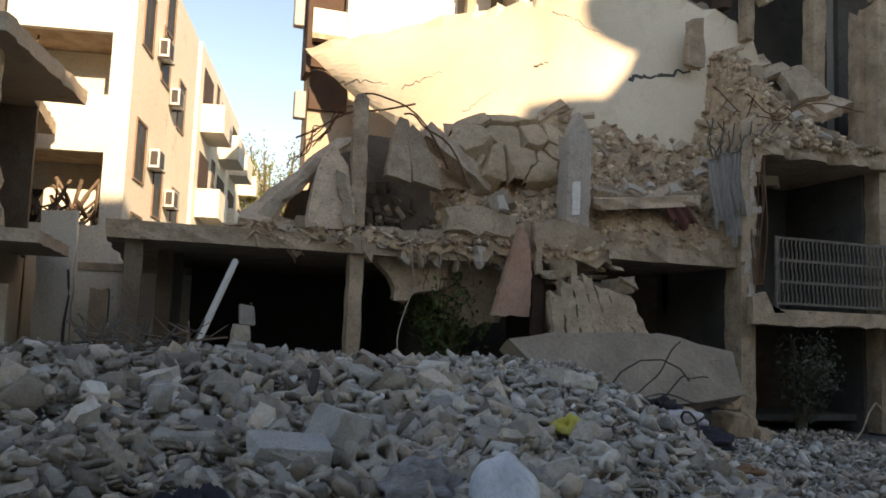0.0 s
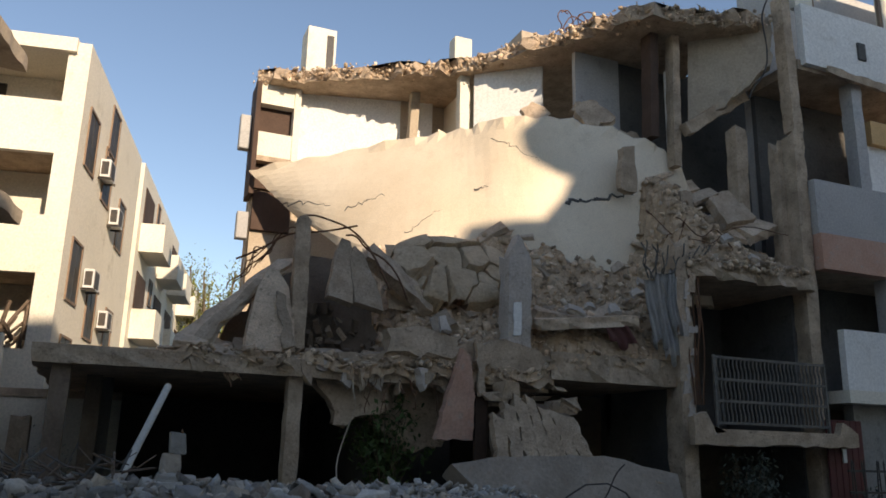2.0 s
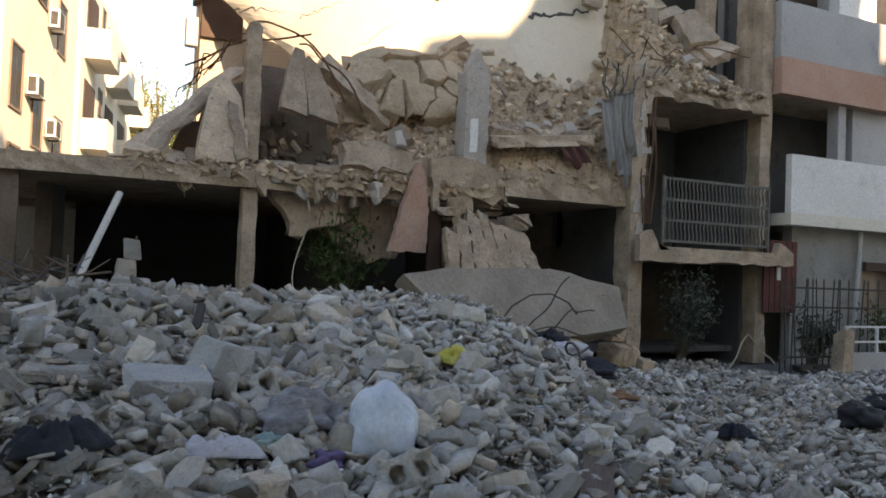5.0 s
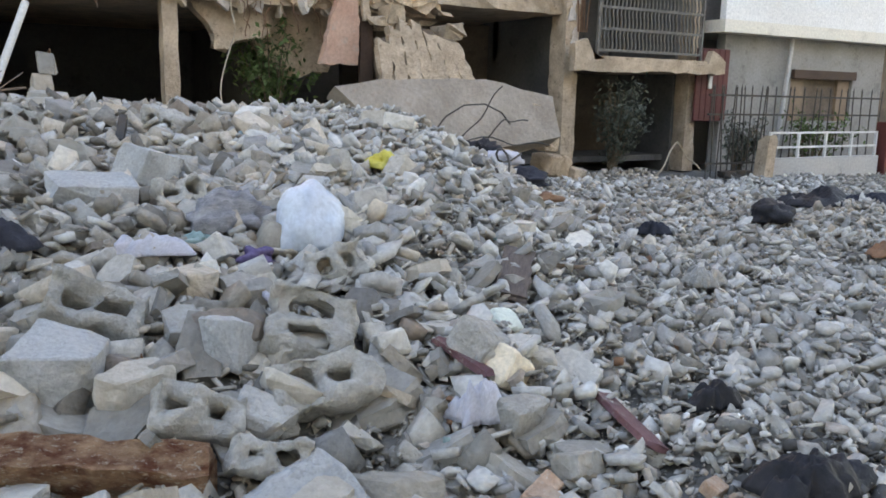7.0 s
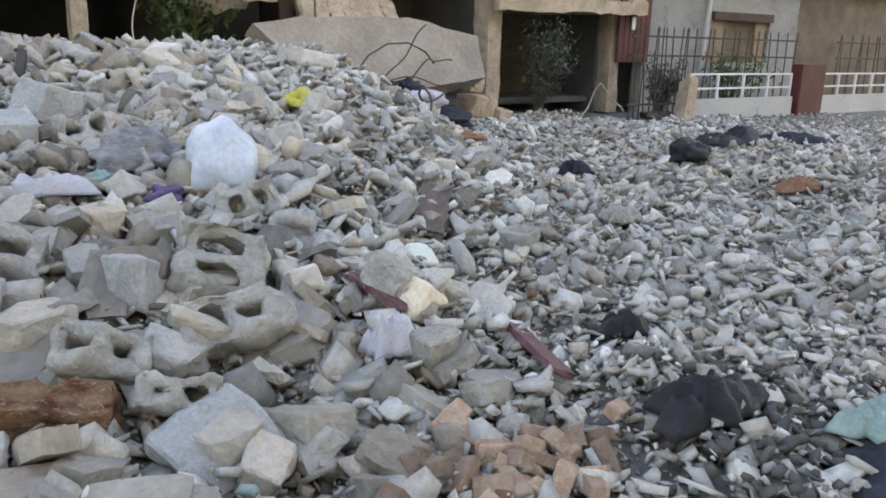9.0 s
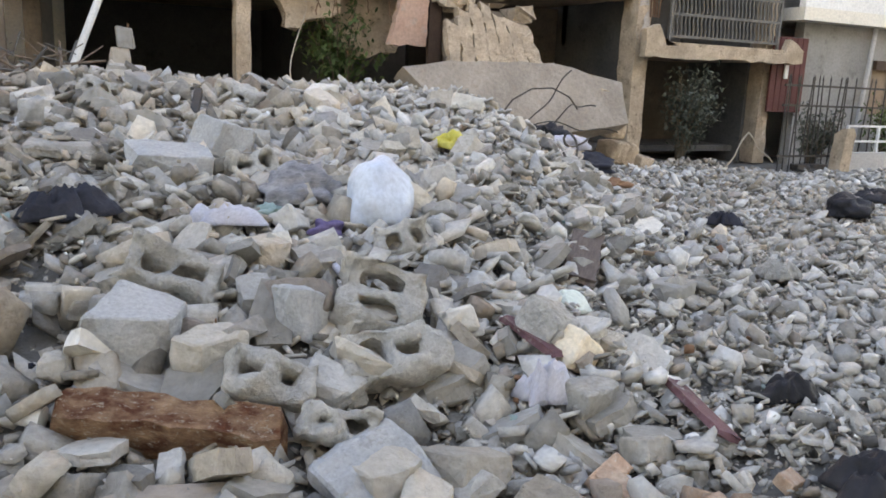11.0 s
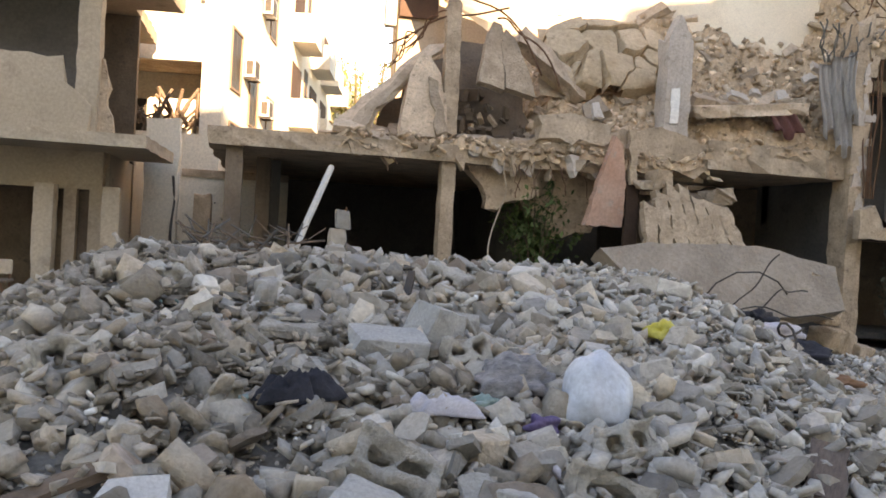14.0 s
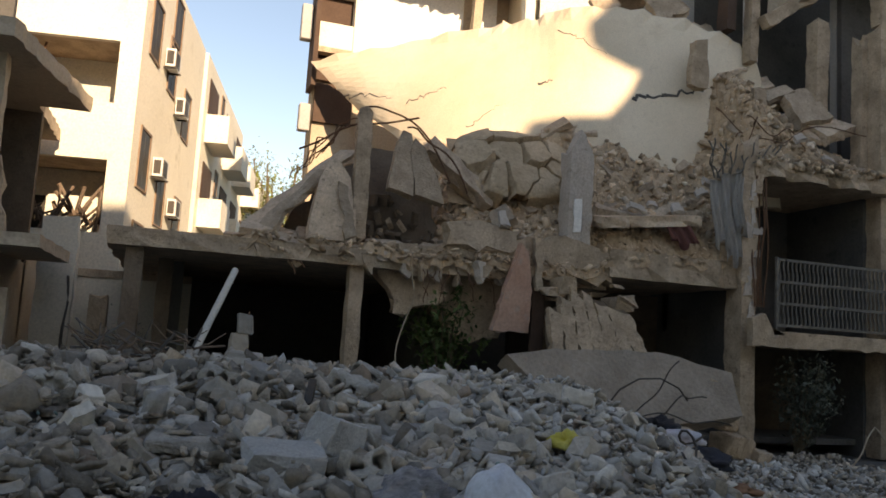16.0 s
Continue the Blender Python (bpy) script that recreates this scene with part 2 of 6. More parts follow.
def chunk_shape(seed, flat=1.0, n=14):
    """A broken lump about 1 across: vertices and triangles."""
    r = np.random.RandomState(seed)
    bm = bmesh.new()
    box8 = np.array([(i, j, k) for i in (-1, 1) for j in (-1, 1) for k in (-1, 1)]) * 0.5 * r.uniform(0.55, 1.0, (8, 3))
    more = r.uniform(-0.5, 0.5, (n - 8, 3))
    more /= np.maximum(np.abs(more).max(1, keepdims=True), 1e-3) * 2
    pts = np.concatenate([box8, more * r.uniform(0.8, 1.0, (n - 8, 1))])
    pts *= (1.0, r.uniform(0.45, 0.95), r.uniform(0.45, 0.8) * flat)
    if flat < 0.5:
        # a plate: a broken outline with two flat faces
        k = r.randint(4, 7)
        ang = (np.arange(k) + r.uniform(-0.3, 0.3, k)) * 2 * math.pi / k
        rad = r.uniform(0.3, 0.52, k)
        rim = np.stack([rad * np.cos(ang), rad * np.sin(ang) * r.uniform(0.5, 0.95), 0 * ang], 1)
        low = rim * r.uniform(0.8, 1.05, (k, 1))
        thick = flat * r.uniform(0.28, 0.5)
        pts = np.concatenate([rim + (0, 0, thick / 2), low - (0, 0, thick / 2)]) + r.uniform(-0.012, 0.012, (2 * k, 3))
    for p in pts:
        bm.verts.new(p)
    out = bmesh.ops.convex_hull(bm, input=bm.verts)
    dead = [g for g in out["geom_interior"] if isinstance(g, bmesh.types.BMVert)] + [g for g in out["geom_unused"] if isinstance(g, bmesh.types.BMVert)]
    bmesh.ops.delete(bm, geom=list(set(dead)), context="VERTS")
    bm.verts.index_update()
    v = np.array([v.co[:] for v in bm.verts])
    f = np.array([[w.index for w in t.verts] for t in bm.faces if len(t.verts) == 3])
    bm.free()
    return v, f


SHAPES = [chunk_shape(100 + k, (1.0, 0.65, 0.36, 0.22)[k % 4], 10 + k % 4) for k in range(40)]


def random_turns(n, r):
    q = r.normal(size=(n, 4))
    q /= np.linalg.norm(q, axis=1, keepdims=True)
    w, x, y, z = q.T
    return np.stack([1 - 2 * (y * y + z * z), 2 * (x * y - z * w), 2 * (x * z + y * w), 2 * (x * y + z * w), 1 - 2 * (x * x + z * z), 2 * (y * z - x * w), 2 * (x * z - y * w), 2 * (y * z + x * w), 1 - 2 * (x * x + y * y)], 1).reshape(n, 3, 3)


def scatter(name, places, sizes, material, label, category, seed, tilt=1.0, flats=False):
    """One sheet of many loose stones."""
    r = np.random.RandomState(seed)
    pick = r.randint(0, len(SHAPES), len(places))
    if flats:
        pick = pick // 4 * 4 + 2 + pick % 2
    turns = random_turns(len(places), r)
    if tilt < 1:
        a, b, c = r.uniform(0, 6.28, len(places)), r.normal(0, tilt, len(places)), r.normal(0, tilt, len(places))
        flat = np.stack([np.cos(a), -np.sin(a), 0 * a, np.sin(a), np.cos(a), 0 * a, 0 * a, 0 * a, 0 * a + 1], 1).reshape(-1, 3, 3)
        lean = np.stack([0 * a + 1, 0 * a, b, 0 * a, 0 * a + 1, c, -b, -c, 0 * a + 1], 1).reshape(-1, 3, 3)
        some = r.uniform(size=len(places)) < 0.75
        turns[some] = np.einsum("nij,njk->nik", lean, flat)[some]
    vs, fs, base = [], [], 0
    for k, (v, f) in enumerate(SHAPES):
        idx = np.where(pick == k)[0]
        if not len(idx):
            continue
        w = np.einsum("nij,vj->nvi", turns[idx], v) * sizes[idx][:, None, None] + places[idx][:, None, :]
        vs.append(w.reshape(-1, 3))
        fs.append((f[None] + (base + np.arange(len(idx)) * len(v))[:, None, None]).reshape(-1, 3))
        base += len(idx) * len(v)
    vs, fs = np.concatenate(vs), np.concatenate(fs)
    me = bpy.data.meshes.new(name)
    me.vertices.add(len(vs))
    me.vertices.foreach_set("co", vs.astype(np.float32).ravel())
    me.loops.add(fs.size)
    me.loops.foreach_set("vertex_index", fs.astype(np.int32).ravel())
    me.polygons.add(len(fs))
    me.polygons.foreach_set("loop_start", np.arange(0, fs.size, 3, dtype=np.int32))
    me.update(calc_edges=True)
    me.materials.append(material)
    return tagged(new(name, me), label, category, kind="stuff")


# ---- ground ----
def smooth(u):
    u = np.clip(u, 0, 1)
    return u * u * (3 - 2 * u)


def waves(x, y, s, seed):
    r = np.random.RandomState(seed)
    out = 0
    for _ in range(7):
        a, p, k = r.uniform(0, 6.28), r.uniform(0, 6.28), r.uniform(0.6, 1.6) / s
        out = out + np.sin(k * (x * math.cos(a) + y * math.sin(a)) * 6.28 + p)
    return out / 7


def ground_z(x, y):
    """The heap of rubble, level street round it."""
    x, y = np.asarray(x, float), np.asarray(y, float)
    rise = np.clip((y - 2.6) / 6.2, 0, 1) ** 0.8
    right = 1 - smooth((x - (0.4 + 0.41 * y)) / 3.2)
    left = 1 - smooth((-0.45 - 0.1 * y - x) / 2.9)
    back = 1 - 0.55 * smooth((y - 10.5) / 3.5)
    near = smooth((y + 3) / 5)
    z = 0.06 + 1.38 * (rise - 0.15 * smooth((y - 5.5) / 3.5)) * right * left * back + 0.1 * near * (1 - smooth((x - 9) / 4)) * left
    heap = near * left * (1 - smooth((x - 11) / 4)) * (1 - smooth((y - 13) / 2))
    return z + heap * (0.1 * waves(x, y, 2.2, 3) + 0.06 * waves(x, y, 0.9, 4))


def axis(lo, hi, step, far, n):
    t = np.arange(lo, hi + step / 2, step)
    g = np.geomspace(1, far, n) - 1
    return np.concatenate([lo - g[:0:-1], t, hi + g[1:]])


gx, gy = axis(-8, 20, 0.22, 600, 14), axis(-6, 24, 0.22, 900, 14)
GX, GY = np.meshgrid(gx, gy)
GZ = ground_z(GX, GY)
gv = np.stack([GX, GY, GZ], -1).reshape(-1, 3)
nx = len(gx)
gf = [(j * nx + i, j * nx + i + 1, (j + 1) * nx + i + 1, (j + 1) * nx + i) for j in range(len(gy) - 1) for i in range(nx - 1)]
gme = bpy.data.meshes.new("ground")
gme.from_pydata(gv.tolist(), [], gf)
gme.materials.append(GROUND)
gme.shade_smooth()
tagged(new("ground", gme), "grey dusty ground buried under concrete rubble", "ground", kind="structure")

from mathutils.bvhtree import BVHTree

# ---- the collapsed building ----
rng = random.Random(11)
FLOOR1 = 3.28
ruin = empty("collapsed_building", 5, 16, 0.6, "bombed concrete apartment block, its front torn away", "building")
piece("ground_floor_slab", ragged([(-1.15, 13.0), (2.0, 13.0), (4.4, 13.1), (5.6, 13.3), (7.4, 13.4), (7.4, 20.5), (-1.15, 20.5)], 0.27, 0.06, rng, 0.3, pose(0, 0, FLOOR1), skip=(0, 4, 5, 6)), CONC, ruin, "cracked concrete floor slab")
# Ground floor walls are near-black to paint in the rooms' shade
piece("back_wall", boxes((-0.2, 14.5, 20.5, 20.7, 0.0, 3.3)), SOOT_SHADE, ruin, "inner wall painted near-black for shade")
piece("side_wall", boxes((-0.2, 0.0, 15.2, 20.5, 0.0, 3.005)), SOOT_SHADE, ruin, "side wall painted near-black for shade")
piece("partition", boxes((4.6, 4.8, 15.0, 20.5, 0.0, 3.005)), SOOT_SHADE, ruin)
# Darker concrete: stains, and painted-in shade for inner walls and left columns
DARK_CONC = mat("stained_shaded_concrete", (0.125, 0.0917, 0.0675), (0.198, 0.147, 0.108), 1.4, 0.93, 0.5, 20, c=(0.104, 0.082, 0.0648))
# The two left columns take the dark copy for their shade
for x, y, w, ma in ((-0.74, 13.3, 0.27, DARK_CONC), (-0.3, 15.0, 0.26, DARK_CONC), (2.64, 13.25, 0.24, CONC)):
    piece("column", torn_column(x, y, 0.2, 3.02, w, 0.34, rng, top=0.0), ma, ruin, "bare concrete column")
PALE_CONC = mat("pale_grey_concrete", (0.453, 0.387, 0.328), (0.556, 0.48, 0.413), 2.0, 0.92, 0.7, 22, c=(0.309, 0.255, 0.209))
piece("broken_column", torn_column(6.6, 13.25, 3.3, 5.45, 0.5, 0.4, rng, (0.02, 0), 0.12), PALE_CONC, ruin, "standing stump of a concrete column, split to a point")
piece("column_tip", ragged([(-0.24, 0), (0.25, 0), (0.2, 0.16), (0.06, 0.42), (-0.02, 0.5), (-0.17, 0.2)], 0.26, 0.03, rng, 0.12, pose(6.63, 13.12, 5.36, 90, 0, 0)), PALE_CONC, ruin)
piece("column_patch", ragged([(0, 0), (0.15, 0.02), (0.16, 0.62), (0.01, 0.6)], 0.02, 0.012, rng, 0.12, pose(6.46, 13.03, 3.95, 90, 0, 0)), WHITE, ruin, "white scrap of plaster left on the column")

# the torn slab over the dark room beside the balcony
piece("edge_beam", ragged([(7.2, 13.0), (9.95, 13.0), (9.95, 16.5), (7.2, 16.5)], 0.5, 0.07, rng, 0.25, pose(0, 0, 3.72)), CONC, ruin, "broken concrete edge beam")
# Near-black again puts the room's shade into the wall colour
piece("room_wall", boxes((7.3, 13.6, 17.6, 17.8, 0.0, 3.2)), SOOT_SHADE, ruin, "dark inner wall")
# pier and balcony bay
piece("pier", torn_column(10.12, 13.1, 0.1, 6.2, 0.36, 0.5, rng, top=0.4), CONC, ruin, "cracked concrete pier")
piece("pier", torn_column(13.62, 13.2, 0.1, 9.25, 0.33, 0.4, rng, (0.06, 0), 0.4), CONC, ruin, "tall chipped concrete pier")
piece("pier", torn_column(13.74, 13.2, 9.2, 12.6, 0.28, 0.34, rng, (-0.06, 0), 0.0), CONC, ruin, "upper pier cracked through at its foot")
for i in range(16):
    w, h = rng.uniform(0.1, 0.3), rng.uniform(0.15, 0.5)
    piece("broken_render", ragged([(0, 0), (w, 0.03), (w * 0.8, h), (0.03, h * 0.85)], rng.uniform(0.04, 0.1), 0.03, rng, 0.1, pose(9.9 + 0.3 * rng.random(), 12.83, 0.9 + 4.9 * rng.random(), 88, rng.uniform(-15, 15), rng.uniform(-8, 8))), CONC if i % 2 else PALE_CONC, ruin, "flake of broken render on the pier")
piece("balcony_slab", ragged([(10.25, 12.55), (13.95, 12.55), (13.95, 17.6), (10.25, 17.6)], 0.26, 0.03, rng, 0.2, pose(0, 0, 2.46)), CONC, ruin, "concrete balcony slab")
piece("ceiling_slab", ragged([(10.2, 12.8), (13.5, 12.8), (13.5, 17.6), (10.2, 17.6)], 0.3, 0.12, rng, 0.2, pose(0, 0, 5.72)), CONC, ruin, "sagging concrete slab")
# Dark brown paints in the shade under the balcony
piece("recess_wall", boxes((10.4, 13.4, 15.2, 15.35, 0.0, 2.2)), DARK_CONC, ruin, "wall under the balcony, shade painted in brown")
piece("balcony_back_wall", boxes((10.2, 13.6, 15.6, 15.8, 2.46, 5.6)), SOOT_SHADE, ruin, "dark wall behind the balcony")
piece("balcony_side_wall", boxes((13.42, 13.6, 13.4, 17.6, 0.0, 5.6)), SOOT_SHADE, ruin)
piece("balcony_side_wall", boxes((10.2, 10.35, 13.4, 17.6, 0.0, 5.6)), SOOT_SHADE, ruin)

# roof and top storey, sheared off aslant
piece("roof_slab", ragged([(2.8, 21.6), (5.3, 20.2), (7.85, 18.5), (9.2, 16.4), (10.5, 14.3), (13.4, 13.4), (13.4, 27), (3.75, 27)], 0.36, 0.22, rng, 0.22, pose(0, 0, 12.25), skip=(5, 6, 7)), CONC, ruin, "jagged roof slab")
piece("top_wall", box(bmesh.new(), 0, 4.0, 0, 0.2, 8.6, 11.9, pose(3.95, 21.85, 0, 0, 0, -15)), WHITE, ruin, "white plastered room wall")
piece("top_wall", box(bmesh.new(), 0, 1.85, 0, 0.15, 8.6, 11.9, pose(8.12, 18.55, 0, 0, 0, -40)), WHITE, ruin, "white plastered room wall")
piece("top_partition", boxes((8.25, 8.4, 19.2, 24, 8.6, 11.9)), CREAM, ruin)
# Grey in place of white paints this room wall's shade in
piece("top_wall", boxes((10.4, 13.4, 17.0, 17.2, 8.0, 11.9)), GREY_WALL, ruin, "room wall, its shade put into the grey")

# the hanging cream slab: a sheet between its torn upper and lower edges
def sheet(upper, lower, nu, nv, thick, jit, rng):
    def along(line, u):
        total = Vector()
        for k in range(-4, 5):
            s = min(max(u + k * 0.03, 0.0), 1.0) * (len(line) - 1)
            i = min(int(s), len(line) - 2)
            total += Vector(line[i]).lerp(Vector(line[i + 1]), s - i)
        return total / 9
    bm = bmesh.new()
    g = []
    for j in range(nv + 1):
        row = []
        for i in range(nu + 1):
            p = along(lower, i / nu).lerp(along(upper, i / nu), j / nv)
            edge = j in (0, nv) or i in (0, nu)
            p += Vector([rng.uniform(-1, 1) * (jit * 0.2 if i == 0 else jit if edge else jit * 0.05) for _ in range(3)])
            row.append(bm.verts.new(p))
        g.append(row)
    faces = [bm.faces.new((g[j][i], g[j][i + 1], g[j + 1][i + 1], g[j + 1][i])) for j in range(nv) for i in range(nu)]
    bm.normal_update()
    bmesh.ops.solidify(bm, geom=faces, thickness=thick)
    return bm

slab_sheet = (sheet([(2.05, 22.0, 9.1), (6.1, 17.6, 9.35), (7.1, 16.7, 9.4), (7.8, 15.2, 9.45), (10.9, 14.9, 9.3), (12.2, 14.9, 8.6)],
      [(3.7, 21.1, 8.15), (5.0, 16.3, 5.6), (6.6, 15.2, 5.4), (8.2, 14.5, 5.3), (10.6, 14.3, 5.2), (12.4, 14.3, 5.2)], 40, 14, 0.18, 0.07, rng))
slab_tree = BVHTree.FromBMesh(slab_sheet)
piece("hanging_slab", slab_sheet, CREAM, ruin, "cream plastered slab hanging askew")

def crack(x0, z0, x1, z1, r, wob):
    """A dark crack that follows the face of the hanging slab."""
    pts = []
    for i in range(15):
        u = i / 14
        p = Vector((x0 + (x1 - x0) * u + rng.uniform(-wob, wob), 8.0, z0 + (z1 - z0) * u + rng.uniform(-wob, wob)))
        hit = slab_tree.ray_cast(p, Vector((0, 1, 0)))[0]
        if hit:
            pts.append(hit + Vector((0, r * 0.35, 0)))
    if len(pts) > 2:
        piece("crack", tube(bmesh.new(), pts, r, 5, r * 0.4), SOOT_SHADE, ruin, "dark crack in the plaster")

for x0, z0, x1, z1, r, wob in ((3.55, 8.15, 4.4, 7.75, 0.022, 0.05), (4.65, 7.5, 5.35, 7.75, 0.02, 0.05), (8.7, 7.28, 9.5, 7.42, 0.06, 0.06), (9.4, 7.4, 10.5, 7.75, 0.05, 0.07), (6.95, 7.6, 7.2, 7.68, 0.03, 0.04), (5.6, 6.6, 6.3, 7.2, 0.014, 0.05), (7.4, 8.9, 8.3, 8.2, 0.014, 0.06)):
    crack(x0, z0, x1, z1, r, wob)
piece("beige_wall", sheet([(12.1, 14.75, 12.1), (12.9, 14.1, 12.2), (13.6, 13.4, 12.3)], [(11.95, 14.75, 9.35), (12.8, 14.1, 10.2), (13.6, 13.4, 11.05)], 14, 10, 0.16, 0.05, rng), TAN, ruin, "beige plastered wall torn off below")

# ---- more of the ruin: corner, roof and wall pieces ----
# Brown layers paint the shade of the balcony recesses
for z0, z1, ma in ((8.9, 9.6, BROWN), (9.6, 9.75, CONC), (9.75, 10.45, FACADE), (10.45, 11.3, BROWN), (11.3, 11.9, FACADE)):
    piece("corner_balcony", boxes((2.9, 3.95, 21.9 if ma is BROWN else 21.6, 22.4, z0, z1)), ma, ruin, "recess plate painted dark brown for shade" if ma is BROWN else "cream balcony parapet")
piece("corner_post", boxes((3.9, 4.08, 21.55, 22.4, 8.9, 11.9)), FACADE, ruin)
piece("corner_post", boxes((2.82, 2.95, 21.5, 22.4, 8.6, 11.9)), BROWN, ruin)
# Tan in place of cream paints the corner walls' shade in
piece("lower_corner_wall", boxes((3.0, 4.1, 22.0, 23.0, 3.3, 8.85)), TAN, ruin, "corner wall of the building, shade in its tan colour")
piece("lower_corner_wall", boxes((4.1, 7.2, 22.2, 22.4, 3.3, 8.9)), TAN, ruin, "wall behind the hanging slab, shade in its tan colour")
# Dark brown box stands for the shade below the corner
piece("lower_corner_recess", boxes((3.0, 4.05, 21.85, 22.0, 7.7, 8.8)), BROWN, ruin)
piece("street_wall", box(bmesh.new(), 0, 0.15, 0.4, 5.0, 3.3, 11.9, pose(2.9, 22.0, 0, 0, 0, -10.5)), FACADE, ruin, "cream outer wall on the alley")
for x, y, z, w, h in ((2.5, 21.9, 10.0, 0.3, 1.0), (2.62, 21.8, 7.4, 0.3, 0.75)):
    piece("shutter_box", bevelled(boxes((x, x + w, y, y + 0.3, z, z + h)), 0.02), GREY_WALL, ruin, "grey metal box on the wall")
piece("stair_head", boxes((4.15, 4.75, 21.6, 22.4, 12.25, 14.0), (4.75, 5.0, 21.6, 21.72, 12.25, 14.0), (4.75, 5.0, 22.28, 22.4, 12.25, 14.0)), FACADE, ruin, "small cream stair head on the roof")
# Thin dark plate paints the shade of an opening on the face
piece("stair_opening", boxes((4.72, 4.93, 21.585, 21.6, 12.6, 13.8)), SOOT_SHADE, ruin)
piece("roof_room", boxes((9.6, 11.4, 18.6, 20.5, 12.25, 13.6)), TAN, ruin, "low block on the roof")
piece("roof_parapet", boxes((7.6, 8.1, 18.7, 19.1, 12.25, 13.0)), FACADE, ruin)
piece("room_post", torn_column(7.95, 18.9, 9.2, 12.0, 0.3, 0.3, rng, top=0.0), FACADE, ruin)
piece("room_post", torn_column(7.0, 20.4, 9.2, 12.0, 0.26, 0.26, rng, (0.1, 0), 0.0), TAN, ruin)
piece("room_panel", ragged([(0, 0), (0.9, 0), (0.75, 0.8), (0.2, 1.1)], 0.1, 0.08, rng, 0.2, pose(6.9, 18.8, 9.2, 80, 5, -20)), CREAM, ruin)
piece("room_wall_dark", boxes((6.9, 8.3, 21.0, 21.2, 8.6, 11.9)), TAN, ruin)
piece("torn_jamb", torn_column(11.55, 14.7, 8.5, 12.0, 0.22, 0.3, rng, (0.12, 0), 0.0), CONC, ruin)
piece("torn_jamb", torn_column(11.05, 14.9, 9.2, 12.0, 0.24, 0.4, rng, (0.1, 0), 0.0), BROWN, ruin, "brown boarded strip of wall")
piece("door_leaf", boxes((11.75, 11.85, 14.8, 15.2, 8.6, 11.2)), WHITE, ruin, "white painted strip of a door frame")
for ox, oy, oz, ax, ay, w, h in ((8.9, 15.4, 9.1, 70, 20, 0.9, 0.6), (9.6, 15.2, 9.3, 60, -25, 0.8, 0.9), (9.3, 15.6, 9.9, 75, 35, 0.7, 0.5), (10.3, 15.1, 8.9, 65, 10, 0.7, 0.8), (8.3, 15.6, 9.3, 60, -30, 0.6, 0.7)):
    piece("torn_panel", ragged([(0, 0), (w, 0.1), (w * 0.8, h), (0.1, h * 0.9)], 0.14, 0.08, rng, 0.15, pose(ox, oy, oz, ax, ay, -6)), CONC, ruin, "torn concrete fragment hanging from the roof")
# The grey again holds the shade of the room
piece("inner_room_wall", boxes((9.9, 11.2, 16.3, 16.45, 8.6, 11.9)), GREY_WALL, ruin, "inner wall, its shade put into the grey")
piece("hanging_beam", ragged([(0, 0), (2.2, 0), (2.2, 0.28), (0, 0.28)], 0.25, 0.04, rng, 0.2, pose(11.75, 14.3, 9.25, 90, -33, 0)), CONC, ruin, "floor beam hanging aslant")
piece("bare_column", torn_column(12.75, 14.0, 6.9, 9.6, 0.35, 0.35, rng, (0.05, 0), 0.3), CONC, ruin, "stripped concrete column")
piece("bare_column", torn_column(13.45, 13.5, 5.8, 9.0, 0.3, 0.3, rng, (0.08, 0), 0.3), CONC, ruin)
# Near-black wall paints the dark of the open room
piece("dark_room_wall", boxes((10.4, 17.0, 16.4, 16.6, 5.7, 12.0)), SOOT_SHADE, ruin, "wall of an open room, its shade painted near-black")
piece("slab_stub", ragged([(0, 0), (0.42, 0), (0.35, 1.1), (0.05, 1.0)], 0.2, 0.05, rng, 0.2, pose(9.75, 14.3, 7.6, 88, 4, 0)), CONC, ruin, "concrete stub stuck in the slab")
piece("slab_stub", ragged([(0, 0), (0.4, 0), (0.3, 1.15), (-0.1, 1.0)], 0.2, 0.05, rng, 0.2, pose(11.1, 13.9, 6.7, 80, 12, 10)), CONC, ruin)

# walls and lumps under the slab
piece("under_slab_lump", ragged([(0, 0), (1.4, 0), (1.1, -0.55), (0.35, -0.75)], 0.3, 0.12, rng, 0.18, pose(3.0, 13.35, 3.05, 90, 0, 0)), CONC, ruin, "chunk of concrete hanging under the slab")
piece("under_slab_lump", ragged([(0, 0), (1.5, 0), (1.4, -1.1), (0.7, -1.25), (0.1, -0.7)], 0.35, 0.1, rng, 0.18, pose(4.0, 13.7, 3.1, 90, 0, 0)), CONC, ruin, "grey wall remnant")
piece("slab_front", ragged([(0, 0), (2.2, 0.05), (2.3, 0.5), (1.2, 0.62), (0, 0.45)], 0.3, 0.09, rng, 0.18, pose(3.3, 13.1, 3.0, 88, 0, 0)), CONC, ruin)
piece("slab_front", ragged([(0, 0), (1.3, 0.05), (1.4, 0.4), (0.6, 0.5), (0, 0.4)], 0.3, 0.09, rng, 0.18, pose(4.1, 13.0, 3.5, 78, 0, 0)), CONC, ruin)
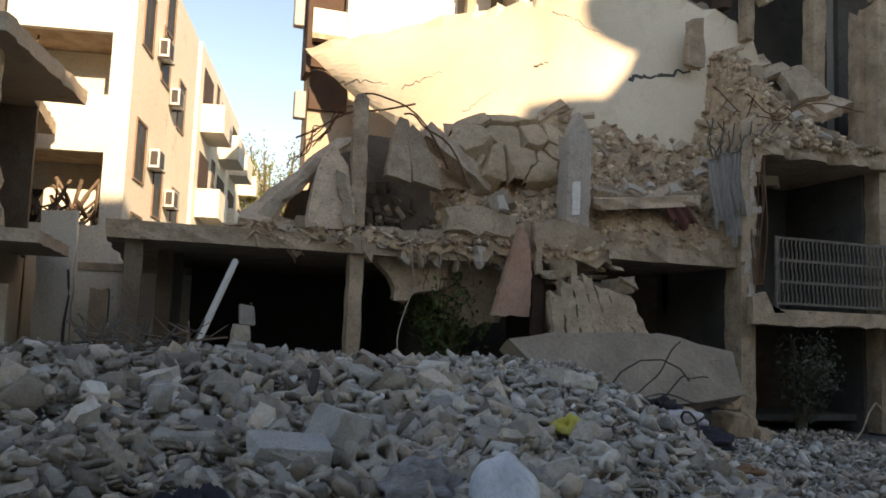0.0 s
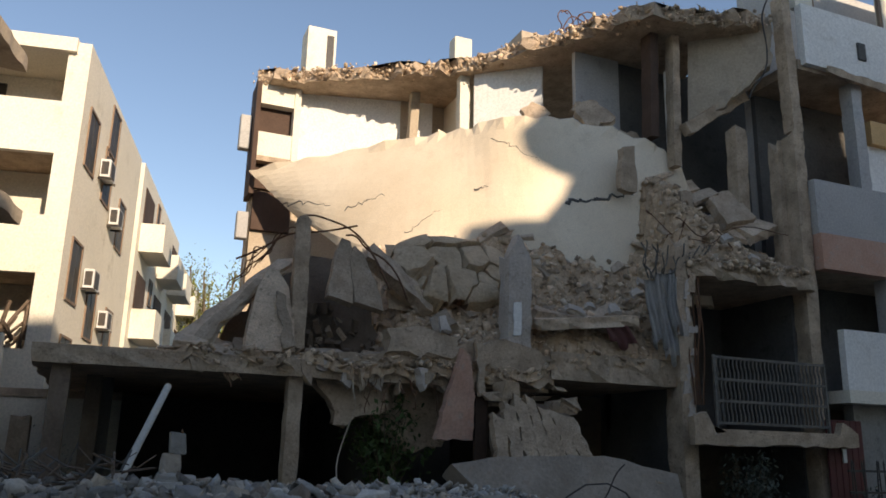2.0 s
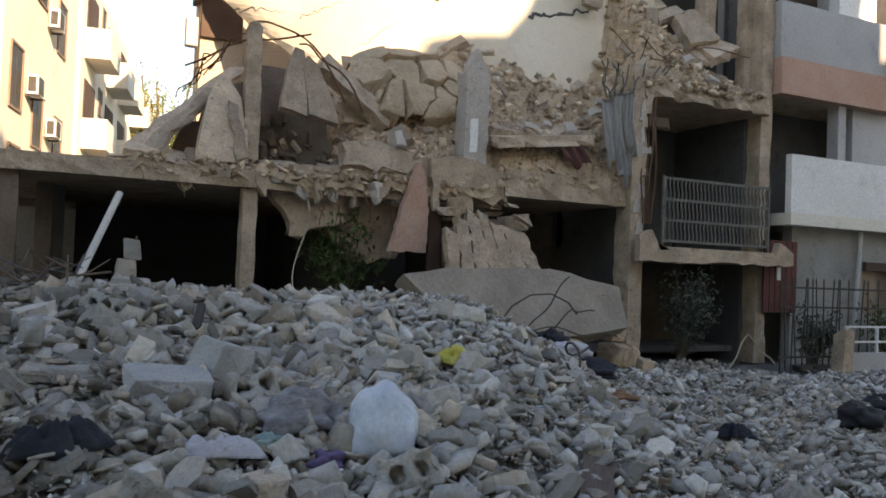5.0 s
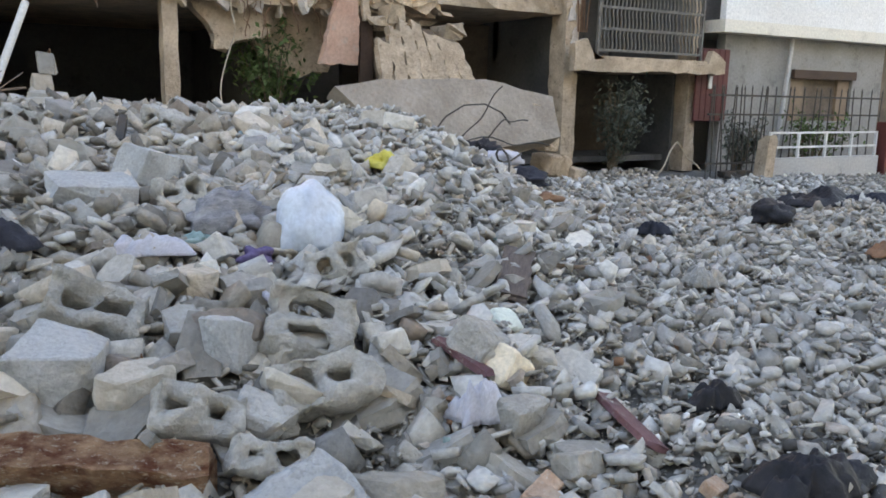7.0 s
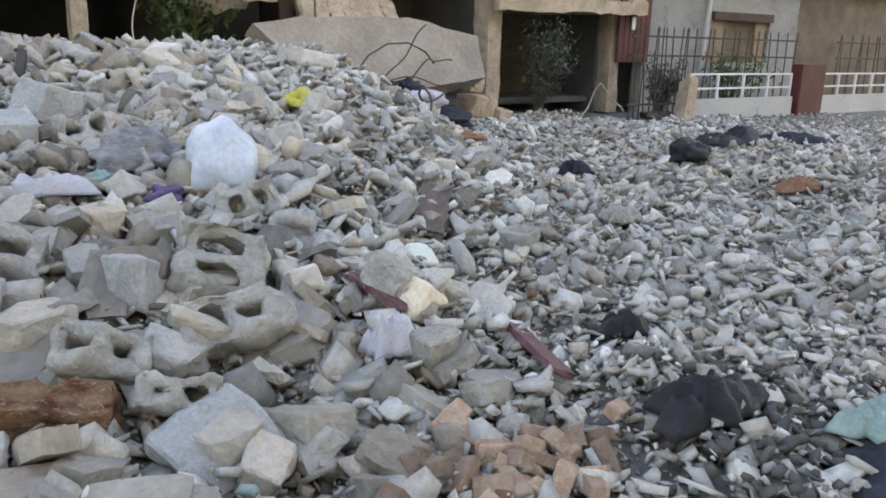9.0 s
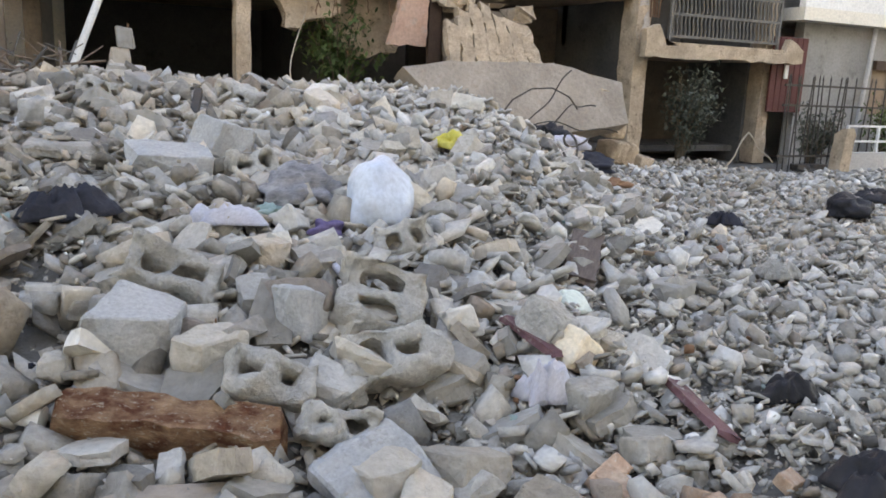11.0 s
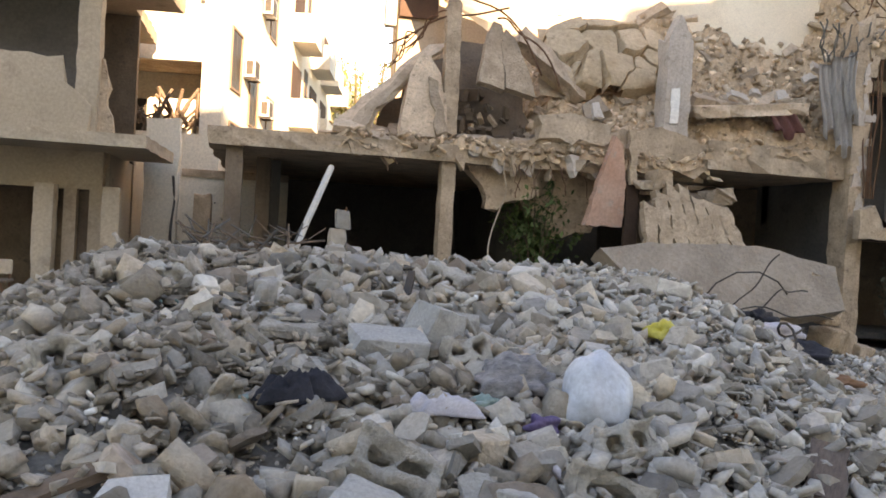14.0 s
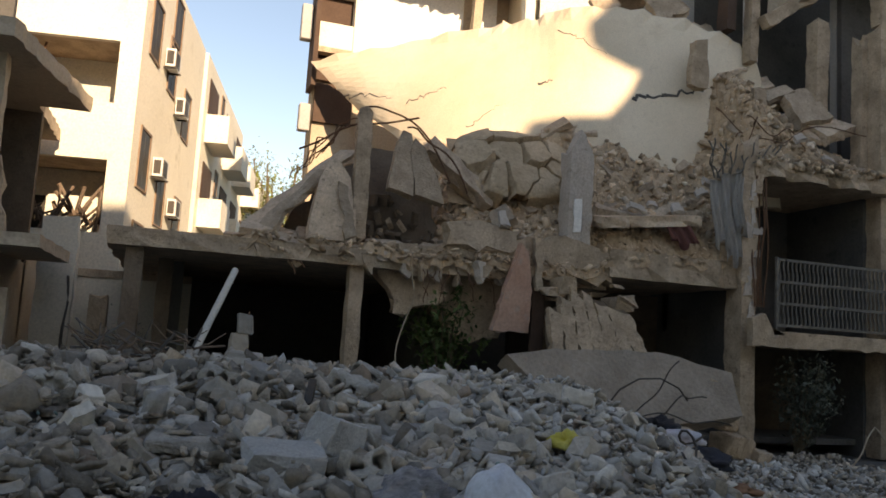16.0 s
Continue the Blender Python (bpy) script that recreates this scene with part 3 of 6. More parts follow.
for i in range(22):
    x = 0.9 + 4.7 * rng.random() ** 0.75
    w, h = rng.uniform(0.06, 0.17), rng.uniform(0.05, 0.3) * (0.7 if x < 2.6 else 1.0)
    piece("hanging_shard", ragged([(-w, 0.12), (w, 0.12), (w * rng.uniform(0.3, 0.9), -h * 0.5), (w * rng.uniform(-0.2, 0.4), -h), (-w * rng.uniform(0.3, 0.9), -h * 0.55)], rng.uniform(0.08, 0.2), 0.035, rng, 0.09, pose(x, 12.98 + rng.uniform(-0.08, 0.2), 3.06 + rng.uniform(-0.06, 0.12), rng.uniform(76, 100), rng.uniform(-12, 12), rng.uniform(-30, 30))), CONC if i % 3 else PALE_CONC, ruin)
for i in range(11):
    x = 0.9 + 4.5 * rng.random()
    piece("hanging_bar", tube(bmesh.new(), wire_points((x, 13.0, 3.05), (x + rng.uniform(-0.15, 0.15), 12.9, 3.05 - rng.uniform(0.15, 0.6)), 0, 0.05, rng, 6), 0.009, 4), RUST, ruin)
piece("salmon_panel", ragged([(0.38, 1.54), (0.27, 1.1), (0.17, 0.8), (0.05, 0.15), (0.0, 0.0), (0.7, 0.03), (0.69, 0.75), (0.54, 1.4)], 0.14, 0.02, rng, 0.11, pose(4.97, 12.92, 2.11, 94, 2, 6)), SALMON, ruin, "salmon painted wall panel hanging edgewise")
piece("panel_edge", ragged([(0, 0), (0.12, 0), (0.15, 0.9), (0.02, 0.9)], 0.14, 0.03, rng, 0.15, pose(5.75, 12.9, 2.85, 90, -6, 0)), CONC, ruin)
piece("red_frame", boxes((5.72, 5.95, 13.0, 13.08, 1.7, 2.9)), BROWN, ruin, "dark red door frame remnant")
# Dark sheet behind the ribs paints the shade of their gaps
piece("slab_back", ragged([(0.05, 0), (1.9, 0), (1.6, 0.85), (0.75, 1.05), (0.05, 0.7)], 0.12, 0.05, rng, 0.16, pose(5.8, 12.42, 1.8, 74, 0, 2)), DARK_CONC, ruin, "ribbed concrete slab leaning outward")
for i, h in enumerate((0.78, 0.95, 1.12, 1.08, 1.0, 0.95, 0.8)):
    x0 = 0.27 * i
    piece("slab_rib", ragged([(x0, 0), (x0 + rng.uniform(0.24, 0.285), 0), (x0 + rng.uniform(0.21, 0.29) - 0.05 * i, h + rng.uniform(-0.2, 0.1)), (x0 + 0.02 - 0.05 * i, h + rng.uniform(-0.05, 0.1))], rng.uniform(0.1, 0.17), 0.03, rng, 0.1, pose(5.8, 12.3, 1.8, 74, 0, 2)), CONC, ruin, "concrete rib of the leaning slab")
for i in range(9):
    x, z = 5.8 + rng.uniform(0, 1.6), 2.75 + rng.uniform(-0.05, 0.45)
    b = bmesh.new()
    v, f = SHAPES[i * 3 % 36]
    vs = [b.verts.new(Vector(p) * rng.uniform(0.35, 0.65) + Vector((x, 12.75 + rng.uniform(0, 0.25), z))) for p in v]
    for t in f:
        b.faces.new([vs[k] for k in t])
    piece("concrete_lump", b, CONC, ruin)
# Dark colour puts the room's shade on this wall
piece("inner_arch", boxes((7.4, 8.3, 16.0, 16.15, 0, 3.2), (9.3, 10.2, 16.0, 16.15, 0, 3.2), (8.3, 9.3, 16.0, 16.15, 2.1, 3.2)), DARK_CONC, ruin, "inner wall with a doorway, darkened for shade")
# Floor darkened like the walls, shade in its colour
piece("floor_inside", boxes((-0.2, 13.6, 13.6, 20.5, 0.3, 0.42)), SOOT_SHADE, ruin)

# ---- debris on the slabs ----
def debris_z(x, y):
    x, y = np.asarray(x, float), np.asarray(y, float)
    run = 2.6 + 0.6 * smooth((x - 2.5) / 1.5) - 1.7 * smooth((x - 4.5) / 3.5)
    amp = 0.15 + 1.35 * smooth((x - 0.5) / 3.6) + 1.1 * smooth((x - 3.9) / 1.1) - 0.45 * smooth((x - 6.8) / 1.2)
    base = 3.3 + 0.4 * smooth((x - 6.4) / 1.5)
    # the slope starts farther back behind the leaning panels
    front = 13.05 + 1.25 * (1 - smooth((x - 4.0) / 0.8))
    z = base + amp * np.clip((y - front) / run, 0, 1.15) ** 0.85
    tall = np.interp(x, (9.4, 10.4, 11.4, 12.2, 13.0, 13.5), (1.2, 2.2, 1.9, 1.4, 0.9, 0.6))
    shelf = 5.66 + tall * np.clip((y - 12.95) / 1.3, 0, 1.25) ** 0.8
    z = z + (shelf - z) * smooth((x - 9.6 + 0.35 * waves(x, y, 1.4, 19)) / 1.3) ** 1.3
    return z + 0.15 * waves(x, y, 1.1, 8) + 0.1 * waves(x, y, 0.45, 9) + 0.045 * waves(x, y, 0.19, 10)

dx, dy = np.arange(0.7, 13.45, 0.075), np.arange(13.0, 18.6, 0.085)
DX, DY = np.meshgrid(dx, dy)
dv = np.stack([DX, DY, debris_z(DX, DY)], -1).reshape(-1, 3) + np.random.RandomState(5).uniform(-0.032, 0.032, (DX.size, 3))
dv.reshape(len(dy), len(dx), 3)[0, :, 2] -= 0.16
n = len(dx)
dme = bpy.data.meshes.new("debris_bed")
dme.from_pydata(dv.tolist(), [], [(j * n + i, j * n + i + 1, (j + 1) * n + i + 1, (j + 1) * n + i) for j in range(len(dy) - 1) for i in range(n - 1)])
dme.materials.append(DUST)
tagged(new("debris_bed", dme), "brown dust and crushed concrete heaped on the slab", "debris", kind="stuff")
# skirt that closes the heap towards the front
piece("slab_face", ragged([(5.0, 0), (7.3, 0), (7.3, 0.55), (6.1, 0.75), (5.0, 0.5)], 0.25, 0.08, rng, 0.16, pose(0, 13.05, 3.1, 90, 0, 0)), CONC, ruin)
piece("slab_face", ragged([(0, 0), (3.25, 0), (3.2, 0.35), (1.6, 0.25), (0, 0.4)], 0.25, 0.1, rng, 0.16, pose(10.25, 12.85, 5.55, 90, 0, 0)), CONC, ruin, "crumbling slab edge")

r = np.random.RandomState(21)
N = 21000
px, py = r.uniform(0.8, 13.4, N), 13.0 + 4.6 * r.uniform(0, 1, N) ** 1.6
patch = 0.5 + 0.5 * waves(px, py, 1.3, 17)
keep = ((px > 1.6) | (r.uniform(size=N) < 0.5)) & ((py > 13.25) | (r.uniform(size=N) < 0.5)) & (r.uniform(size=N) < 0.25 + 1.1 * patch)
px, py, patch = px[keep], py[keep], patch[keep]
sz = (0.03 + 0.24 * r.uniform(0, 1, len(px)) ** 4.0) * np.where(py < 13.25, 0.7, 1.0)
flat = r.uniform(size=len(px)) < 0.4
for pick_, lab, sd in ((flat, "broken blocks and plaster strewn over the collapsed floors", 31), (~flat, "crushed lumps of block and mortar on the collapsed floors", 35)):
    scatter("facade_debris", np.stack([px, py, debris_z(px, py) + 0.05 * sz], 1)[pick_], sz[pick_], BROWN_STONE, lab, "debris", sd, 0.45 if sd == 31 else 1.0, sd == 31)
N = 1600
px, py = r.uniform(10.2, 13.5, N), r.uniform(12.75, 13.3, N)
sz = 0.04 + 0.16 * r.uniform(0, 1, N) ** 2
scatter("slab_edge_debris", np.stack([px, py, 5.72 + r.uniform(-0.08, 0.12, N)], 1), sz, BROWN_STONE, "crumbled concrete along the torn slab edge", "debris", 32)
N = 2400
u = r.uniform(0, 1, N)
line = np.array([(2.8, 21.6), (5.3, 20.2), (7.85, 18.5), (9.2, 16.4), (10.5, 14.3), (13.4, 13.4)])
s_ = u * 5
i_ = np.minimum(s_.astype(int), 4)
q = line[i_] + (line[i_ + 1] - line[i_]) * (s_ - i_)[:, None] + r.uniform(-0.15, 0.35, (N, 2))
sz = 0.05 + 0.17 * r.uniform(0, 1, N) ** 3
scatter("roof_edge_debris", np.column_stack([q, 12.15 + r.uniform(-0.25, 0.14, N)]), sz, BROWN_STONE, "crumbled blocks along the torn roof edge", "debris", 33)

N = 520
px, py = 0.9 + 6.3 * r.uniform(0, 1, N) ** 0.8, r.uniform(12.93, 13.35, N)
sz = 0.04 + 0.24 * r.uniform(0, 1, N) ** 3
scatter("slab_crust", np.stack([px, py + 0.05 * smooth((px - 4) / 2), 3.28 + r.uniform(-0.12, 0.14, N)], 1), sz, BROWN_STONE, "broken crust of concrete along the slab edge", "debris", 34, 0.4, True)

# ---- plates, posts and wires on the heap ----
def plate(name, outline, thick, m, material, label, jag=0.06):
    ob = part(name, ragged([(x, y) for x, y in outline], thick, jag, rng, 0.2), material)
    ob.matrix_world = m
    return tagged(ob, label, "concrete slab", "fallen slabs on the ruin")

plate("fallen_slab", [(0, 0), (2.45, 0), (2.3, 0.3), (0.15, 0.4)], 0.14, pose(0.92, 13.62, 3.42, 30, -44, 10), CONC_OB, "long thin concrete slab leaning on the heap")
plate("fallen_slab", [(0, 0), (1.5, 0.05), (1.45, 0.22), (0.1, 0.26)], 0.1, pose(1.15, 13.3, 3.42, 40, -50, 6), CONC_OB, "narrow broken strip leaning on the slab")
plate("fallen_slab", [(0, 0), (0.8, 0), (0.78, 0.55), (0.68, 1.1), (0.5, 1.38), (0.32, 1.4), (0.16, 1.05), (0.06, 0.5)], 0.2, pose(1.83, 13.22, 3.42, 80, 0, 4), CONC_OB, "upright concrete panel with a rounded top", 0.025)
plate("fallen_slab", [(0, 0), (0.22, 0.04), (0.16, 0.9), (0.02, 1.0)], 0.14, pose(2.42, 13.18, 3.45, 78, -9, 0), CONC_OB, "torn strip broken off the upright panel")
plate("fallen_slab", [(0, 0.03), (0.45, -0.06), (0.43, 0.8), (0.36, 1.12), (0.2, 1.16), (0.08, 0.75)], 0.17, pose(3.14, 13.42, 4.4, 78, 3, 0), CONC_OB, "pale wall panel hanging upright", 0.025)
plate("fallen_slab", [(0, 0.0), (0.52, -0.14), (0.4, 0.4), (0.22, 0.9), (0.05, 1.06), (-0.05, 0.8)], 0.17, pose(3.62, 13.4, 4.36, 78, -2, 3), CONC_OB, "pale wall panel hanging beside another", 0.025)
for i in range(34):
    v, f = SHAPES[(i * 4 + 1) % 40]
    size = rng.uniform(0.1, 0.34)
    b = bmesh.new()
    vs = [b.verts.new(Vector(p) * size) for p in v]
    for t in f:
        b.faces.new([vs[k] for k in t])
    x, z = 2.95 + 1.3 * rng.random(), 3.5 + 0.85 * rng.random()
    ob = part("clod", b, DARK_CONC if i % 3 else CONC)
    ob.matrix_world = pose(x, 13.93 + 0.26 * (z - 3.4), z, rng.uniform(0, 90), rng.uniform(0, 90), rng.uniform(0, 90))
    tagged(ob, "brown clod of mortar caught under the hanging panels", "mortar clod", "clods under the panels")
plate("fallen_slab", [(0, 0), (1.6, 0), (1.6, 0.4), (0, 0.45)], 0.22, pose(3.9, 13.7, 5.25, 60, 32, 8), CONC_OB, "dark edge beam fallen aslant")


def cracked_shell(foot, head, half, bulge, cells, seed):
    """A plaster slab buckled outwards on the slope and cracked into plates. foot, head: middle of its lower and upper rim."""
    q = np.random.RandomState(seed)
    nu, nv = 130, 110
    foot, head = Vector(foot), Vector(head)
    rise = (head - foot).length / 2
    up = (head - foot).normalized()
    out = Vector((1, 0, 0)).cross(up).normalized()
    U, V = np.meshgrid(np.linspace(-1, 1, nu), np.linspace(-1, 1, nv))
    pu, pv = U * half, V * rise
    wob = 0.1 * waves(pu, pv, 0.5, seed + 2)
    h = np.sqrt(np.clip(1.02 + wob - np.abs(U) ** 2.4 - np.abs(V) ** 2.4, 0.0, 1)) + 0.04 * waves(pu, pv, 0.7, seed)
    su, sv = q.uniform(-1, 1, cells) * half, q.uniform(-1, 1, cells) * rise
    warp_u, warp_v = pu + 0.06 * waves(pu, pv, 0.4, seed + 1), pv + 0.06 * waves(pu, pv, 0.4, seed + 3)
    d = np.hypot(warp_u[..., None] - su, (warp_v[..., None] - sv) * 1.15)
    order = np.sort(d, -1)
    width = 0.05 + 0.05 * waves(pu, pv, 0.9, seed + 4)
    gap = smooth((order[..., 1] - order[..., 0]) / np.maximum(width, 0.012))
    cell = d.argmin(-1)
    lift = q.uniform(-0.09, 0.06, cells)[cell] + (pu - su[cell]) * q.uniform(-0.2, 0.2, cells)[cell] + (pv - sv[cell]) * q.uniform(-0.2, 0.2, cells)[cell]
    n = bulge * h - 0.3 * (h < 0.05) + 0.7 * lift - 0.16 * (1 - gap)
    mid = (foot + head) / 2
    P = np.array(mid)[None, None] + pu[..., None] * np.array((1, 0, 0)) + pv[..., None] * np.array(up) + n[..., None] * np.array(out)
    me = bpy.data.meshes.new("buckled_slab")
    me.from_pydata(P.reshape(-1, 3).tolist(), [], [(j * nu + i, j * nu + i + 1, (j + 1) * nu + i + 1, (j + 1) * nu + i) for j in range(nv - 1) for i in range(nu - 1)])
    me.materials.append(DOME)
    return tagged(new("buckled_slab", me), "dust-pale slab buckled into a dome and cracked into plates", "concrete slab")

DOME = mat("dusty_plaster", (0.437, 0.323, 0.211), (0.572, 0.434, 0.297), 1.4, 0.93, 0.9, 16, c=(0.281, 0.198, 0.126))
cracked_shell((5.75, 13.85, 4.6), (6.0, 14.95, 6.1), 1.3, 0.26, 15, 5)
plate("fallen_slab", [(0, 0), (1.0, 0.04), (2.15, 0), (2.1, 1.1), (0.2, 1.0)], 0.2, pose(6.95, 12.86, 4.26, 10, -7, 2), CONC_OB, "slab layer sandwiched in the heap")
plate("fallen_slab", [(0, 0), (1.6, 0), (1.5, 0.9), (0.2, 0.9)], 0.2, pose(7.1, 13.3, 4.5, 24, 5, -4), CONC_OB, "slab layer sandwiched in the heap")
plate("fallen_slab", [(0, 0), (1.5, 0), (1.4, 0.8), (0.1, 0.7)], 0.22, pose(4.2, 13.15, 3.75, 24, 6, -3), CONC_OB, "slab layer sandwiched in the heap")
plate("fallen_slab", [(0, 0), (1.0, 0), (0.9, 0.5), (0.1, 0.6)], 0.24, pose(12.4, 13.3, 6.6, 35, -24, 10), CONC_OB, "pale broken slab on the balcony roof")
plate("fallen_slab", [(0, 0), (0.9, 0), (0.8, 0.9), (0.1, 0.8)], 0.24, pose(12.0, 13.6, 6.9, 60, -18, 0), CONC_OB, "broken slab on the balcony roof")
for i in range(80):
    x, y = rng.uniform(4.0, 13.2), rng.uniform(13.1, 15.2)
    w, h = rng.uniform(0.3, 0.75), rng.uniform(0.25, 0.6)
    plate("slab_fragment", [(0, 0), (w, 0.05), (w * 0.9, h), (0.05, h * 0.9)], rng.uniform(0.07, 0.16), pose(x, y, float(debris_z(x, y)) + 0.1, rng.uniform(5, 55), rng.uniform(-30, 30), rng.uniform(-40, 40)), CONC_OB, "small broken slab lying in the debris", 0.04)

for i in range(26):
    x, y = rng.uniform(0.9, 6.4), rng.uniform(13.0, 13.5)
    w, h = rng.uniform(0.4, 1.1), rng.uniform(0.25, 0.5)
    plate("slab_fragment", [(0, 0), (w * 0.6, -0.06), (w, 0.05), (w * 0.9, h), (0.05, h * 0.9)], rng.uniform(0.06, 0.12), pose(x - w / 2, y, float(debris_z(x, y)) + 0.06, rng.uniform(8, 35), rng.uniform(-10, 10), rng.uniform(-12, 12)), CONC_OB, "flat cracked layer of slab in the debris", 0.05)

for x, y, z, w, h, a in ((7.62, 13.05, 4.62, 0.42, 0.2, 12), (8.55, 13.05, 4.62, 0.24, 0.26, -8), (9.15, 12.95, 5.25, 0.28, 0.24, 20), (9.0, 12.98, 4.95, 0.24, 0.18, -25), (5.05, 12.98, 4.0, 0.2, 0.42, 4), (8.05, 13.1, 4.7, 0.2, 0.16, 5), (11.9, 12.85, 6.05, 0.3, 0.16, 10), (11.2, 12.85, 6.3, 0.24, 0.2, -20)):
    plate("tiled_fragment", [(0, 0), (w * 0.5, 0.03), (w, 0), (w * 0.9, h), (0.04, h * 0.85)], 0.09, pose(x, y, z - 0.06, 50, a, a * 0.5), PALE_CONC, "pale-faced broken wall fragment", 0.04)
# Added dark plate paints the shade of the hollow behind the panels
plate("fallen_slab", [(0, 0), (2.95, 0), (2.95, 2.0), (1.7, 2.1), (1.05, 1.45), (0.3, 0.6)], 0.2, pose(1.35, 14.0, 3.35, 74, 0, 2), DARK_CONC, "dark plate added for the void behind the panels", 0.08)
post = part("standing_post", torn_column(2.68, 13.5, 3.5, 5.8, 0.26, 0.26, rng, (-0.02, 0), 0.2), CONC)
tagged(post, "chipped concrete post standing among the slabs", "post")

def bundle(name, runs, r, material, label, category, **kw):
    if len(runs) == 1:
        return tagged(part(name, tube(bmesh.new(), wire_points(*runs[0], rng), r, 5), material), label, category)
    e = empty(name, *runs[0][0], label, category)
    for run in runs:
        piece("bar", tube(bmesh.new(), wire_points(*run, rng), r, 5), material, e)
    return e

bundle("bent_rebar", [((2.6, 13.5, 5.75), (4.2, 13.3, 4.6), 0.55, 0.08), ((1.6, 13.5, 4.9), (3.6, 13.4, 5.7), 0.12, 0.06), ((3.4, 13.4, 5.5), (4.6, 13.5, 4.5), 0.35, 0.1)], 0.018, RUST, "rusty bent rebar sticking out of the slabs", "rebar")
bundle("bent_rebar", [((1.5 + 0.1 * i, 13.6, 4.4 + 0.1 * i), (1.9 + 0.12 * i, 13.3, 5.0 + 0.1 * i), 0.1, 0.1) for i in range(6)], 0.012, RUST, "tangle of rusty rebar", "rebar")
bundle("dangling_cable", [((3.55, 13.05, 3.1), (3.35, 12.9, 1.4), 0.0, 0.12)], 0.012, TAN, "pale cable dangling from the slab", "cable")
bundle("bent_rebar", [((11.1 + rng.uniform(-2.2, 2.2), 13.1, 6.2), (11.1 + rng.uniform(-2.2, 2.2), 12.9, 6.6), 0.1, 0.2) for i in range(4)], 0.012, RUST, "rusty rebar in the debris", "rebar")
bundle("bent_rebar", [((9.4 + 0.06 * i, 13.0, 5.3), (9.1 + 0.13 * i, 12.8, 6.0 + rng.uniform(-0.3, 0.15)), 0.0, 0.08) for i in range(14)], 0.016, RAIL, "bunch of rebar standing out of a broken pier", "rebar")
bundle("bent_rebar", [((10.25 + 0.06 * i, 12.85, 5.5), (10.2 + 0.05 * i, 12.8, 2.9), 0.0, 0.06) for i in range(5)], 0.016, RUST, "bars hanging in front of the pier", "rebar")
bundle("roof_rebar", [((9.3 + rng.uniform(0, 1.6), 16.3, 12.3), (9.3 + rng.uniform(0, 1.8), 16.0, 12.7), 0.25, 0.15) for i in range(9)], 0.015, RUST, "tangled rebar on the roof edge", "rebar")
bundle("wall_cable", [((13.1, 13.0, 12.4), (12.5, 13.2, 9.8), -0.1, 0.15)], 0.02, IRON, "black cable hanging down the wall", "cable")

# draped rags on the pier
def rag(name, x0, x1, z0, z1, y, material, label, seed, amp=0.09, cat="rag"):
    q = random.Random(seed)
    ph = [q.uniform(0, 6.3) for _ in range(4)]
    bm, g = bmesh.new(), []
    nu, nv = 22, 14
    for j in range(nv + 1):
        v = j / nv
        row = []
        for i in range(nu + 1):
            u = i / nu
            x = x0 + (x1 - x0) * u + 0.06 * math.sin(4 * v + ph[0])
            z = z0 + (z1 - z0) * v + (0.12 * math.sin(9 * u + ph[1]) if j == 0 else 0)
            row.append(bm.verts.new((x, y + amp * math.sin(16 * u + ph[2] + 2 * v) * (1 - 0.5 * v) + 0.1 * v, z)))
        g.append(row)
    fs = [bm.faces.new((g[j][i], g[j][i + 1], g[j + 1][i + 1], g[j + 1][i])) for j in range(nv) for i in range(nu)]
    bmesh.ops.solidify(bm, geom=fs, thickness=0.015)
    return tagged(part(name, bm, material, smooth=True), label, cat)

RAG = mat("pale_draped_fabric", (0.47, 0.445, 0.41), (0.62, 0.595, 0.56), 3, 0.95, 0.3, 60, stretch=(6, 1, 1), c=(0.22, 0.22, 0.24))
RED_CLOTH = mat("faded_red_cloth", (0.24, 0.1, 0.09), (0.3, 0.14, 0.12), 3, 0.95, 0.3, 60)
for x0, x1, z0, z1, y, sd in ((9.3, 9.62, 4.0, 5.25, 12.86, 3), (9.55, 9.86, 3.7, 5.4, 12.83, 8), (9.78, 9.98, 4.3, 5.5, 12.8, 9)):
    rag("torn_blanket", x0, x1, z0, z1, y, RAG, "dusty pale strip of torn blanket hanging over the pier", sd, 0.035)
rag("red_cloth", 8.4, 9.0, 3.95, 4.45, 12.95, RED_CLOTH, "faded red cloth caught in the debris", 4, 0.05)

# ---- balcony railing ----
railing = empty("balcony_railing", 12.0, 12.68, 2.46, "dark wrought-iron balcony railing in three rows", "railing")
for z in (2.58, 2.99, 3.4, 3.82):
    piece("rail", boxes((10.6, 13.42, 12.66, 12.7, z - 0.024, z + 0.024)), RAIL, railing)
bm = bmesh.new()
tube(bm, [(0.016 * math.sin(6.283 * k / 8), 0, 0.38 * k / 8) for k in range(9)], 0.02, 5)
bar = bpy.data.meshes.new("scroll_bar")
bm.to_mesh(bar)
bm.free()
bar.materials.append(RAIL)
for j in range(3):
    for i in range(28):
        b = new("scroll_bar", bar)
        b.matrix_world = pose(10.66 + i * 0.1, 12.68, 2.598 + 0.41 * j)
        under(railing, b)
for x in (10.6, 13.42):
    piece("rail_post", boxes((x - 0.025, x + 0.025, 12.655, 12.705, 2.46, 3.86)), RAIL, railing)
piece("balcony_lip", ragged([(0, 0), (4.1, 0.05), (4.1, 0.3), (3.7, 0.52), (3.6, 0.25), (0.5, 0.22), (0.3, 0.6), (0, 0.5)], 0.16, 0.03, rng, 0.2, pose(9.9, 12.5, 2.16, 90, 0, 0)), CONC, ruin, "crumbled rim of the balcony")

